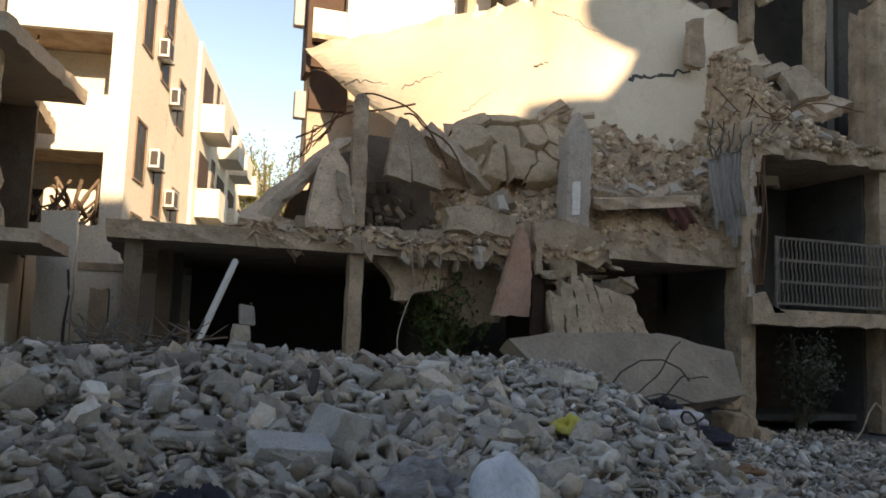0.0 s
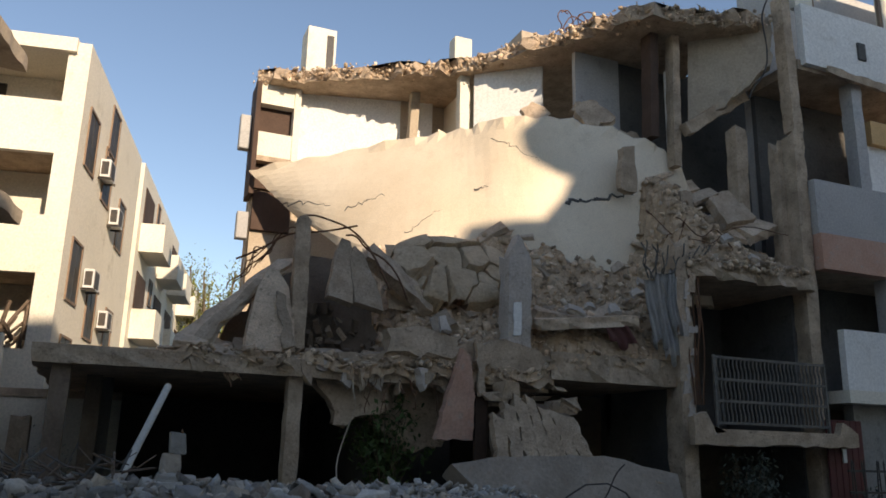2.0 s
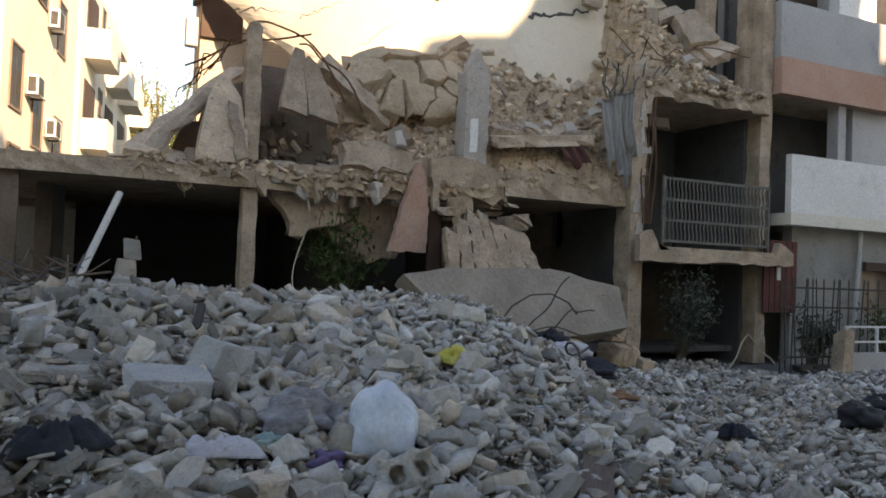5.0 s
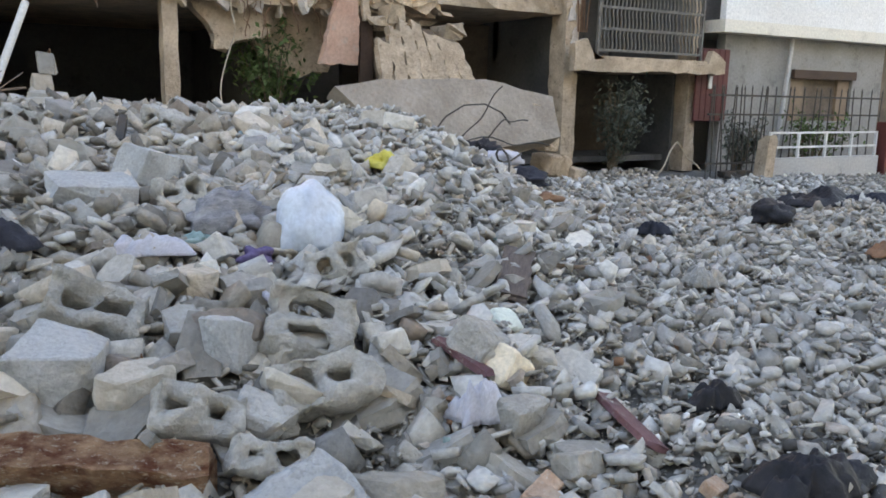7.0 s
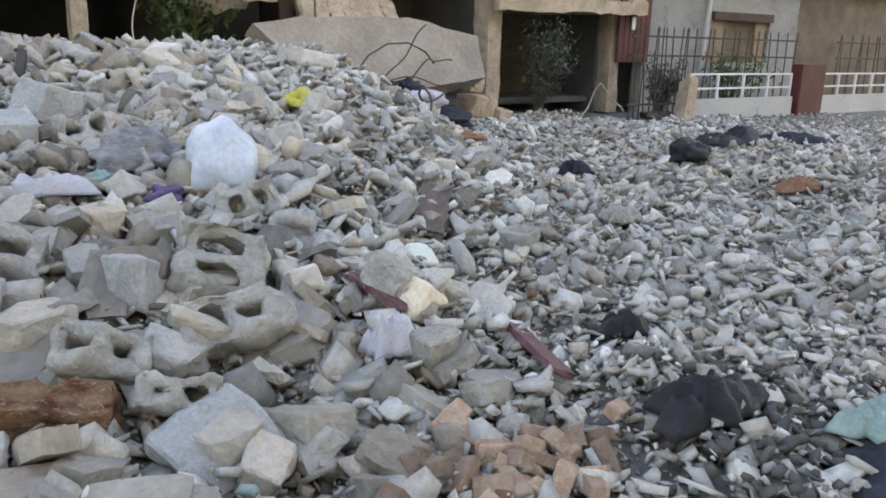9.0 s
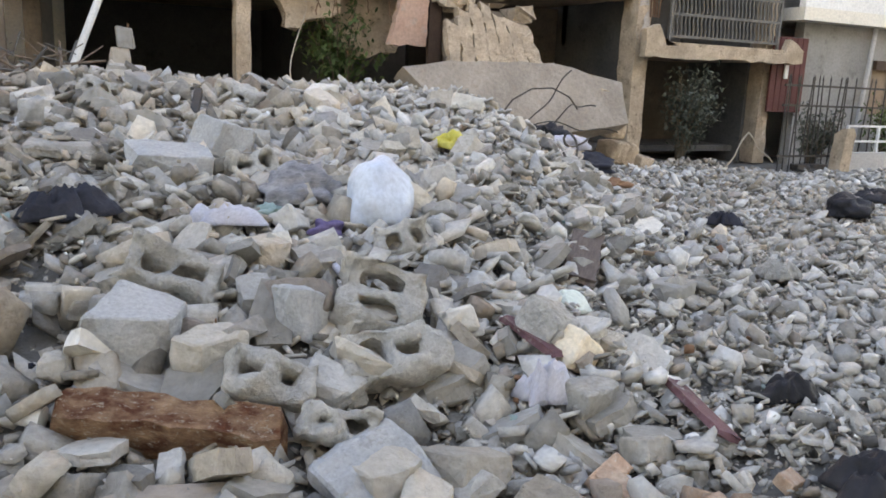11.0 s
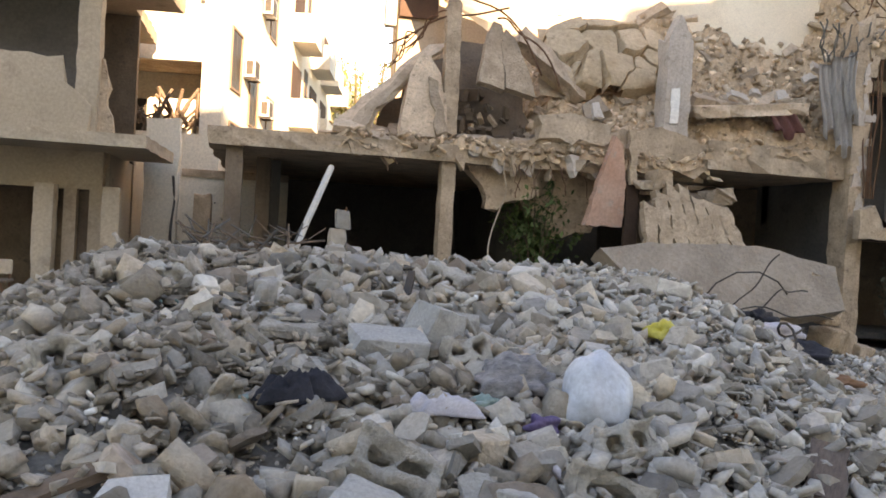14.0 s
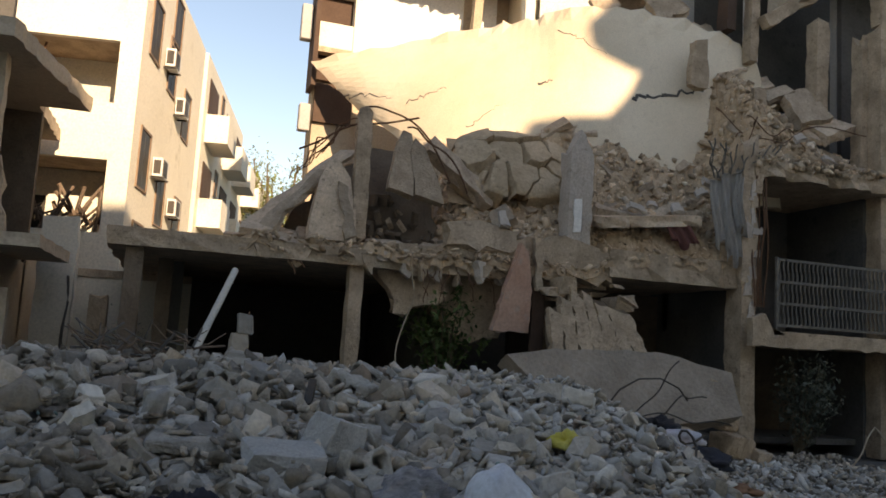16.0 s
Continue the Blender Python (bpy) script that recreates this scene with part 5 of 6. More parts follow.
# ---- rubble on the heap ----
def field(name, n, x0, x1, y0, y1, s0, s1, power, seed, label, cond=None, bias=1.0, lift=0.06, material=STONE, flats=False):
    r = np.random.RandomState(seed)
    x, y = r.uniform(x0, x1, n), y0 + (y1 - y0) * r.uniform(0, 1, n) ** bias
    keep = x > -4.2 - 0.1 * y + r.normal(0, 0.5, n)
    if cond is not None:
        keep &= cond(x, y)
    x, y = x[keep], y[keep]
    s = (s0 + (s1 - s0) * r.uniform(0, 1, len(x)) ** power) * (1 - 0.3 * smooth((x - (0.5 + 0.22 * y)) / 1.6))
    scatter(name, np.stack([x, y, ground_z(x, y) + 0.12 * s + lift * r.uniform(0, 1, len(x)) ** 1.5], 1), s, material, label, "rubble", seed, 0.5, flats)

edge = np.random.RandomState(6)
soft = lambda x, y: edge.uniform(size=len(x)) < smooth((y + 1.6 + 0.7 * waves(x, y, 2.3, 14)) / 3.0) * smooth((x + 5.2 + 0.6 * waves(x, y, 2.0, 15)) / 2.2) * smooth((9.5 - x) / 2.5)
field("gravel", 26000, -5.5, 9.5, -1.6, 6.5, 0.02, 0.1, 1.5, 41, "small grey concrete crumbs and gravel", cond=soft, flats=True)
field("rubble", 11500, -5, 8, -1.2, 6.5, 0.055, 0.25, 2.8, 42, "broken grey concrete rubble", cond=lambda x, y: soft(x, y) & (edge.uniform(size=len(x)) > 0.55 * smooth((x - 0.5 - 0.4 * y) / 1.0)), lift=0.07)
thin = np.random.RandomState(4)
slope = lambda x, y: smooth((1.1 + 0.05 * y - x + 0.5 * waves(x, y, 1.7, 12)) / 1.0) * smooth((y - 3.2) / 1.5)
field("rubble", 24000, -5.5, 12, 5.2, 12.8, 0.045, 0.24, 3.4, 43, "broken brown-grey concrete rubble on the heap", lift=0.08, material=HEAP_STONE, cond=lambda x, y: thin.uniform(size=len(x)) > 0.72 * slope(x, y))
field("rubble", 9000, -5.5, 2.5, 3.2, 12.5, 0.06, 0.27, 2.0, 51, "flat brown-grey pieces of broken floor slab", lift=0.16, cond=lambda x, y: thin.uniform(size=len(x)) < slope(x, y), material=BROWN_RUBBLE, flats=True)
field("gravel", 7000, -6.5, 11, -4.5, 1.0, 0.025, 0.12, 2.2, 52, "small crumbs and gravel on the street", cond=lambda x, y: thin.uniform(size=len(x)) < 0.12 + 0.88 * smooth((y + 3.6 + 0.8 * waves(x, y, 2.5, 13)) / 3.2))
field("rubble", 1500, -6, 9, -3.6, 1.3, 0.06, 0.22, 2.6, 53, "broken concrete pieces on the street", cond=lambda x, y: thin.uniform(size=len(x)) < 0.1 + 0.9 * smooth((y + 3.0) / 3.5))
field("rubble", 520, -5, 7, 3, 12, 0.16, 0.32, 2.0, 44, "large broken concrete lumps", lift=0.12, material=HEAP_STONE, cond=lambda x, y: x < 1.0 + 0.3 * y)
field("gravel", 30000, -0.6, 7.5, 1.6, 7.5, 0.012, 0.05, 1.6, 54, "fine chips and crumbs between the stones", lift=0.1, flats=True, cond=lambda x, y: thin.uniform(size=len(x)) < 0.35 + 0.65 * smooth((x - 0.35 * y) / 1.2))
field("gravel", 17000, 4, 19, 2.2, 11.2, 0.05, 0.2, 2.4, 45, "thin spread of crumbled concrete", flats=True)

r = np.random.RandomState(46)
N = 600
y = 2.4 + 9 * r.uniform(0, 1, N) ** 1.3
x = r.uniform(-0.5, 1.0, N) * (0.6 + 0.95 * y)
s = 0.02 + 0.06 * r.uniform(0, 1, N) ** 2
scatter("plaster_chips", np.stack([x, y, ground_z(x, y) + 0.06], 1), s, WHITE, "white chips of plaster and tile", "rubble", 46, 0.5)

field("rubble", 4800, 0.5, 8.5, -0.4, 5.5, 0.06, 0.26, 2.4, 47, "broken pale concrete pieces", lift=0.07, cond=soft, flats=True)
field("rubble", 5000, 3.5, 14, 3.0, 9.5, 0.07, 0.34, 2.6, 48, "scattered broken concrete pieces", flats=True)

field("rubble", 2600, 1.4, 5.5, 0.9, 4.2, 0.07, 0.27, 1.8, 55, "overlapping pale concrete shards", lift=0.1, flats=True, material=STONE_PALE)
field("rubble", 5200, 1.2, 6.5, 0.9, 5.0, 0.03, 0.12, 1.6, 56, "small pale chips of concrete", lift=0.09, flats=True, material=STONE_PALE)
field("rubble", 12000, 1.8, 15, 2.6, 11.0, 0.06, 0.36, 2.4, 57, "pale concrete shards spread over the yard", lift=0.12, flats=True, material=STONE_PALE, cond=lambda x, y: thin.uniform(size=len(x)) < smooth((x - 0.32 * y + 0.6) / 1.2))
field("rubble", 3000, -3.5, 3.5, 4.5, 10.5, 0.05, 0.3, 2.2, 58, "pale dusty shards on the heap", lift=0.1, flats=True, material=STONE_PALE, cond=lambda x, y: x > 0.1 + 0.8 * waves(x, y, 2.0, 23))

# single blocks that can be told apart
chunk_meshes = []
for k in range(30):
    v, f = chunk_shape(500 + k, (1.0, 0.85, 0.6)[k % 3], 12 + k % 5)
    b = bmesh.new()
    vs = [b.verts.new(p) for p in v]
    for t in f:
        b.faces.new([vs[i] for i in t])
    bmesh.ops.dissolve_limit(b, angle_limit=0.25, verts=b.verts, edges=b.edges)
    bmesh.ops.bevel(b, geom=b.edges[:], offset=0.03, segments=1, affect="EDGES", clamp_overlap=True)
    bmesh.ops.triangulate(b, faces=b.faces)
    bmesh.ops.subdivide_edges(b, edges=[e for e in b.edges if e.calc_length() > 0.16], cuts=2)
    bmesh.ops.triangulate(b, faces=[f for f in b.faces if len(f.verts) > 3])
    b.normal_update()
    for w in b.verts:
        w.co += w.normal * (0.05 * noise.noise(w.co * 2.6 + Vector((k, 0, 0))) + 0.035 * noise.noise(w.co * 7 + Vector((0, k, 0))))
    me = bpy.data.meshes.new("concrete_block")
    b.to_mesh(me)
    b.free()
    me.materials.append(STONE_OB)
    chunk_meshes.append(me)
q = random.Random(77)
for i in range(240):
    y = 2.0 + 7.4 * q.random() ** 1.35
    x = q.uniform(-0.55 - 0.45 * y, 0.6 + 0.62 * y)
    s = q.uniform(0.14, 0.34) * (1.0 if x < 0.5 * y else 0.7) * (1 + 0.02 * y) * (0.68 if y > 3.7 and x < 1.8 else 1.0)
    if -0.2 < x < 0.8 and 2.3 < y < 3.3:
        s *= 0.45
    ob = new("concrete_block", chunk_meshes[i % 30])
    ob.matrix_world = pose(x, y, float(ground_z(x, y)) + 0.25 * s + 0.04, q.uniform(-35, 35), q.uniform(-35, 35), q.uniform(0, 360)) @ Matrix.Scale(s, 4)
    tagged(ob, "broken grey concrete block lying in the rubble", "concrete block", "loose blocks on the heap")

shards = []
for k in range(10):
    b = ragged([(-0.5, -0.3), (0.1, -0.4), (0.5, -0.2), (0.42, 0.32), (-0.1, 0.4), (-0.45, 0.2)], q.uniform(0.14, 0.3), 0.06, random.Random(60 + k), 0.25)
    me = bpy.data.meshes.new("concrete_shard")
    b.to_mesh(me)
    b.free()
    me.materials.append(STONE_OB)
    shards.append(me)
for i in range(230):
    y = 2.4 + 7.6 * q.random() ** 1.2
    x = q.uniform(-0.5 - 0.42 * y, 0.8 + 0.7 * y) if i < 150 else q.uniform(-0.5 - 0.42 * y, 0.3 + 0.1 * y)
    s = q.uniform(0.16, 0.42) * (1 + 0.02 * y) * (0.75 if x > 0.45 * y else (0.72 if y > 3.7 else 1))
    ob = new("concrete_shard", shards[i % 10])
    ob.matrix_world = pose(x, y, float(ground_z(x, y)) + 0.09 + 0.1 * s, q.gauss(8, 22), q.gauss(0, 22), q.uniform(0, 360)) @ Matrix.Diagonal((s, s * q.uniform(0.5, 1), s, 1))
    tagged(ob, "flat broken concrete shard lying on the rubble", "concrete shard", "flat shards on the heap")

# ---- hollow blocks ----
PALE = mat("pale_block_concrete", (0.39, 0.37, 0.335), (0.49, 0.465, 0.42), 5, 0.95, 0.9, 40, 0.12, c=(0.31, 0.29, 0.26))

def hollow_block(x, y, z, w, h, d, cols, rows, rx, ry, rz, seed, label, material=PALE):
    """A hollow building block: a frame of webs round its holes, worn at the arrises."""
    q = random.Random(seed)
    xs, zs = [0.0], [0.0]
    for line, k, web, hole in ((xs, cols, 0.4, 0.66), (zs, rows, 0.38, 0.6)):
        for i in range(2 * k + 1):
            line.append(line[-1] + (hole if i % 2 else web))
    xs, zs = [w * (a / xs[-1] - 0.5) for a in xs], [h * (a / zs[-1] - 0.5) for a in zs]
    bm = bmesh.new()
    nx_, nz_ = len(xs), len(zs)
    lay = []
    for s in (-1, 0, 1):
        lay.append([[bm.verts.new((a + q.uniform(-1, 1) * 0.075 * w, s * d / 2 + q.uniform(-1, 1) * 0.24 * d, b + q.uniform(-1, 1) * 0.085 * h)) for a in xs] for b in zs])
    solid = lambda i, j: 0 <= i < nx_ - 1 and 0 <= j < nz_ - 1 and not (i % 2 and j % 2)
    for j in range(nz_ - 1):
        for i in range(nx_ - 1):
            if not solid(i, j):
                continue
            a, c = lay[0], lay[2]
            bm.faces.new((a[j][i], a[j][i + 1], a[j + 1][i + 1], a[j + 1][i]))
            bm.faces.new((c[j][i], c[j + 1][i], c[j + 1][i + 1], c[j][i + 1]))
            for di, dj, p0, p1 in ((-1, 0, (j, i), (j + 1, i)), (1, 0, (j, i + 1), (j + 1, i + 1)), (0, -1, (j, i), (j, i + 1)), (0, 1, (j + 1, i), (j + 1, i + 1))):
                if not solid(i + di, j + dj):
                    for u, v in ((0, 1), (1, 2)):
                        bm.faces.new((lay[u][p0[0]][p0[1]], lay[u][p1[0]][p1[1]], lay[v][p1[0]][p1[1]], lay[v][p0[0]][p0[1]]))
    bmesh.ops.delete(bm, geom=[v for v in bm.verts if not v.link_faces], context="VERTS")
    bmesh.ops.recalc_face_normals(bm, faces=bm.faces)
    bmesh.ops.triangulate(bm, faces=bm.faces)
    bmesh.ops.subdivide_edges(bm, edges=bm.edges[:], cuts=2, use_grid_fill=True)
    bmesh.ops.smooth_vert(bm, verts=bm.verts, factor=0.5, use_axis_x=True, use_axis_y=True, use_axis_z=True)
    bmesh.ops.smooth_vert(bm, verts=bm.verts, factor=0.3, use_axis_x=True, use_axis_y=True, use_axis_z=True)
    bm.normal_update()
    for vv in bm.verts:
        vv.co += vv.normal * (0.036 * noise.noise(vv.co * 7 + Vector((seed, 0, 0))) + 0.016 * noise.noise(vv.co * 22) + 0.007 * noise.noise(vv.co * 60))
    ob = part("hollow_block", bm, material, smooth=True)
    ob.matrix_world = pose(x, y, z, rx, ry, rz)
    return tagged(ob, label, "hollow block", "hollow blocks on the heap")

def on(x, y, dz=0.0):
    return float(ground_z(x, y)) + dz + 0.035

hollow_block(1.25, 3.46, on(1.25, 3.46, 0.16), 0.38, 0.32, 0.24, 1, 2, -32, 12, -24, 1, "pale hollow concrete block with open holes")
hollow_block(1.18, 3.13, on(1.18, 3.13, 0.12), 0.4, 0.22, 0.22, 2, 1, -45, -6, -10, 2, "pale hollow concrete block lying on its side")
hollow_block(0.66, 3.08, on(0.66, 3.08, 0.09), 0.32, 0.18, 0.2, 2, 1, -45, 14, -16, 3, "pale broken hollow block")
hollow_block(0.86, 2.83, on(0.86, 2.83, 0.08), 0.28, 0.13, 0.2, 2, 1, -30, 10, -18, 4, "short broken piece of a hollow block")
hollow_block(1.67, 4.19, on(1.67, 4.19, 0.1), 0.3, 0.2, 0.2, 2, 1, -25, -12, -15, 5, "small hollow block in the rubble")
hollow_block(0.4, 3.87, on(0.4, 3.87, 0.12), 0.42, 0.2, 0.22, 2, 1, -50, 22, -20, 6, "grey hollow block tipped over")
for i in range(6):
    y = q.uniform(4.5, 9)
    x = q.uniform(-0.35 * y, 0.3 * y)
    hollow_block(x, y, on(x, y, 0.1), q.uniform(0.28, 0.4), q.uniform(0.16, 0.22), 0.2, 2, 1, q.uniform(-60, 0), q.uniform(-25, 25), q.uniform(-60, 50), 20 + i, "grey hollow block among the rubble")

# ---- particular blocks ----
def lump(name, x, y, z, sx, sy, sz, rx, ry, rz, seed, material, label, category="concrete block", n=16):
    v, f = chunk_shape(seed, 1.0, n)
    b = bmesh.new()
    ext = np.abs(v).max(0)
    vs = [b.verts.new(p / ext * (sx / 2, sy / 2, sz / 2)) for p in v]
    for t in f:
        b.faces.new([vs[i] for i in t])
    bmesh.ops.dissolve_limit(b, angle_limit=0.3, verts=b.verts, edges=b.edges)
    bmesh.ops.bevel(b, geom=b.edges[:], offset=0.04 * min(sx, 1), segments=1, affect="EDGES", clamp_overlap=True)
    bmesh.ops.triangulate(b, faces=b.faces)
    for _ in range(2):
        bmesh.ops.subdivide_edges(b, edges=[e for e in b.edges if e.calc_length() > 0.12 * sx], cuts=1)
        bmesh.ops.triangulate(b, faces=[f for f in b.faces if len(f.verts) > 3])
    b.normal_update()
    for w in b.verts:
        w.co += w.normal * sx * (0.04 * noise.noise(w.co * (3 / sx) + Vector((seed, 0, 0))) + 0.025 * noise.noise(w.co * (9 / sx)))
    ob = part(name, b, material)
    ob.matrix_world = pose(x, y, z, rx, ry, rz)
    return tagged(ob, label, category)

COOL = mat("cool_grey_concrete", (0.36, 0.37, 0.37), (0.45, 0.45, 0.44), 3, 0.95, 0.6, 50, c=(0.28, 0.28, 0.27))
lump("grey_boulder", 0.21, 3.5, on(0.21, 3.5, 0.14), 0.38, 0.3, 0.34, 10, 14, -25, 903, COOL, "large cool-grey concrete lump")
lump("grey_boulder", 0.91, 3.47, on(0.91, 3.47, 0.1), 0.25, 0.22, 0.24, 0, 10, 40, 905, COOL, "rounded grey concrete lump")
lump("pale_slab_piece", 0.94, 2.6, on(0.94, 2.6, 0.07), 0.46, 0.36, 0.14, 35, -8, 20, 907, COOL, "flat blue-grey concrete piece", "concrete slab")
white = part("pale_block", ragged([(-0.16, -0.08), (0.13, -0.11), (0.18, 0.09), (-0.05, 0.11)], 0.12, 0.008, rng, 0.1), mat("pale_blue_concrete", (0.5, 0.5, 0.5), (0.58, 0.58, 0.57), 4, 0.92, 0.4, 40, c=(0.42, 0.42, 0.42)))
white.matrix_world = pose(-0.69, 3.61, on(-0.69, 3.61, 0.17), 34, -6, 8)
tagged(white, "pale bluish flat-faced block fragment", "concrete block")
lump("cream_piece", 1.99, 3.2, on(1.99, 3.2, 0.1), 0.3, 0.24, 0.18, 30, 15, 30, 911, PALE, "pale plaster-faced block in the rubble")
lump("cream_piece", 2.05, 3.03, on(2.05, 3.03, 0.06), 0.2, 0.16, 0.18, 10, 25, 10, 913, CREAM, "yellowish plaster-faced block in the rubble")
MINT = mat("mint_paint", (0.62, 0.68, 0.6), (0.68, 0.72, 0.65), 5, 0.8, 0.2, 60)
lump("mint_plaster", 2.33, 3.49, on(2.33, 3.49, 0.07), 0.2, 0.16, 0.06, 40, 10, 15, 915, MINT, "pale mint painted plaster piece", "plaster")
lump("pale_rock", 3.15, 3.7, on(3.15, 3.7, 0.06), 0.28, 0.22, 0.18, 0, 0, 20, 917, STONE_OB, "pale concrete lump on the gravel")
lump("beige_block", 1.9, 2.75, on(1.9, 2.75, 0.07), 0.24, 0.2, 0.22, 10, 5, 15, 919, PALE, "square beige block in the rubble")
lump("flat_stone", 0.62, 5.5, on(0.62, 5.5, 0.12), 0.6, 0.35, 0.2, 12, 6, 10, 921, COOL, "long flat grey slab piece", "concrete slab")
lump("flat_stone", 0.98, 5.85, on(0.98, 5.85, 0.16), 0.42, 0.35, 0.3, 12, 16, 40, 923, COOL, "grey concrete lump beside the bags")
lump("flat_stone", 0.0, 5.85, on(0.0, 5.85, 0.08), 0.5, 0.3, 0.08, 8, 4, 10, 925, PALE, "pale flat slab piece", "concrete slab")
for i in range(22):
    x, y = -1.2 + 1.9 * q.random() - 0.25 * i / 22, 6.6 + 2.6 * q.random()
    s = q.uniform(0.2, 0.4)
    lump("heap_block", x * 1.3, y, on(x * 1.3, y, 0.1), s, s * 0.7, s * 0.55, q.uniform(-25, 25), q.uniform(-25, 25), q.uniform(0, 180), 940 + i, STONE_OB, "large broken block near the crest of the heap")

big = part("great_slab", ragged([(0, 0), (0.55, -0.7), (1.6, -1.1), (3.85, -0.75), (3.9, -0.02), (2.6, 0.24), (0.8, 0.16)], 0.4, 0.025, rng, 0.3, None), mat("tan_slab", (0.27, 0.222, 0.178), (0.38, 0.315, 0.255), 1.3, 0.92, 0.9, 14, c=(0.34, 0.25, 0.19)))
big.matrix_world = pose(4.5, 11.15, 1.75, 62, 1, 0)
tagged(big, "great tan concrete slab tilted on the heap", "concrete slab")
tagged(part("slab_corner", ragged([(0, 0), (0.5, 0), (0.45, 0.5), (0, 0.45)], 0.25, 0.05, rng, 0.15, pose(7.95, 11.05, 1.55, 20, 10, 15)), CONC), "pale broken corner of a slab", "concrete slab")
for x, y, z, s in ((8.6, 11.5, 0.5, 0.6), (9.0, 11.7, 0.45, 0.55), (8.75, 11.7, 0.85, 0.45), (9.3, 11.6, 0.3, 0.4)):
    lump("concrete_mass", x, y, z, s, s * 0.8, s * 0.75, 10, 10, 40 * s, int(900 + 60 * s), CONC, "broken concrete mass beside the great slab")
lump("concrete_mass", 6.9, 10.7, on(6.9, 10.7, 0.2), 1.1, 0.6, 0.5, 0, 5, 10, 929, CONC, "broken concrete mass under the great slab")
bundle("slab_rebar", [((5.95, 10.2, 0.9), (6.75, 10.2, 1.8), 0.04, 0.04), ((5.8, 10.0, 0.95), (7.9, 10.5, 0.9), 0.1, 0.1), ((6.3, 10.1, 0.9), (7.3, 10.3, 1.3), 0.2, 0.08)], 0.011, IRON, "bent rebar rising beside the great slab", "rebar")
tagged(part("bent_rebar", tube(bmesh.new(), [(5.5, 10.15, 0.85), (5.6, 10.2, 1.12), (5.8, 10.2, 1.36), (6.1, 10.2, 1.52), (6.45, 10.2, 1.54), (6.75, 10.2, 1.42), (6.92, 10.22, 1.25)], 0.012, 6), IRON), "rusty rebar bent in a hoop before the great slab", "rebar")
bundle("ground_wire", [((4.6, 6.9, 0.85), (6.0, 8.6, 0.95), 0.1, 0.15), ((4.0, 6.0, 0.7), (5.0, 7.4, 0.8), 0.08, 0.12)], 0.014, IRON, "dark wire lying over the rubble", "wire")
bundle("bent_wire", [((11.3, 11.6, 0.15), (11.7, 11.5, 0.85), 0, 0.02), ((11.7, 11.5, 0.85), (12.3, 11.4, 0.3), 0, 0.03)], 0.016, TAN, "bent pale rod standing in the rubble", "rod")

tagged(part("leaning_pole", tube(bmesh.new(), [(0.05, 10.5, 1.25), (0.63, 11.54, 2.66)], 0.045, 12), mat("grey_pipe", (0.5, 0.48, 0.44), (0.58, 0.55, 0.5), 4, 0.6, 0.1, 40)), "pale grey pole leaning over the heap", "pole")
stick = empty("rubble_on_rebar", 0.75, 11.0, 1.3, "two concrete lumps skewered on a rebar", "concrete block")
piece("bar", tube(bmesh.new(), [(0.62, 11, 1.0), (0.82, 11, 2.1)], 0.015, 5), RUST, stick)
for x, z, s, k in ((0.71, 1.66, 0.28, 8), (0.78, 1.93, 0.26, 14)):
    b = bmesh.new()
    v, f = chunk_shape(700 + k, 1.0, 12)
    v = v / np.abs(v).max(0) * (0.46, 0.42, 0.55)
    vs = [b.verts.new(Vector(p) * s + Vector((x, 11, z))) for p in v]
    for t in f:
        b.faces.new([vs[i] for i in t])
    piece("lump", b, STONE_OB, stick)
sticks = empty("stick_heap", -0.6, 10.3, 1.4, "broken sticks and laths heaped on the crest", "sticks")
for i in range(60):
    x, y = q.uniform(-1.1, 0.3), q.uniform(9.4, 10.6)
    a, L = q.uniform(0, 3.14), q.uniform(0.15, 0.5)
    z = on(x, y, 0.12) + q.uniform(0, 0.18)
    piece("stick", tube(bmesh.new(), [(x, y, z), (x + L * math.cos(a), y + 0.4 * L * math.sin(a), z + q.uniform(-0.1, 0.28))], q.uniform(0.006, 0.016), 5), SOOT_SHADE if i % 2 else TIMBER, sticks)

# ---- timber, planks and metal ----
ROT = mat("rotten_wood", (0.15, 0.045, 0.02), (0.46, 0.27, 0.16), 9, 0.9, 1.0, 50, stretch=(1.0, 1.7, 1.7), c=(0.62, 0.53, 0.42))
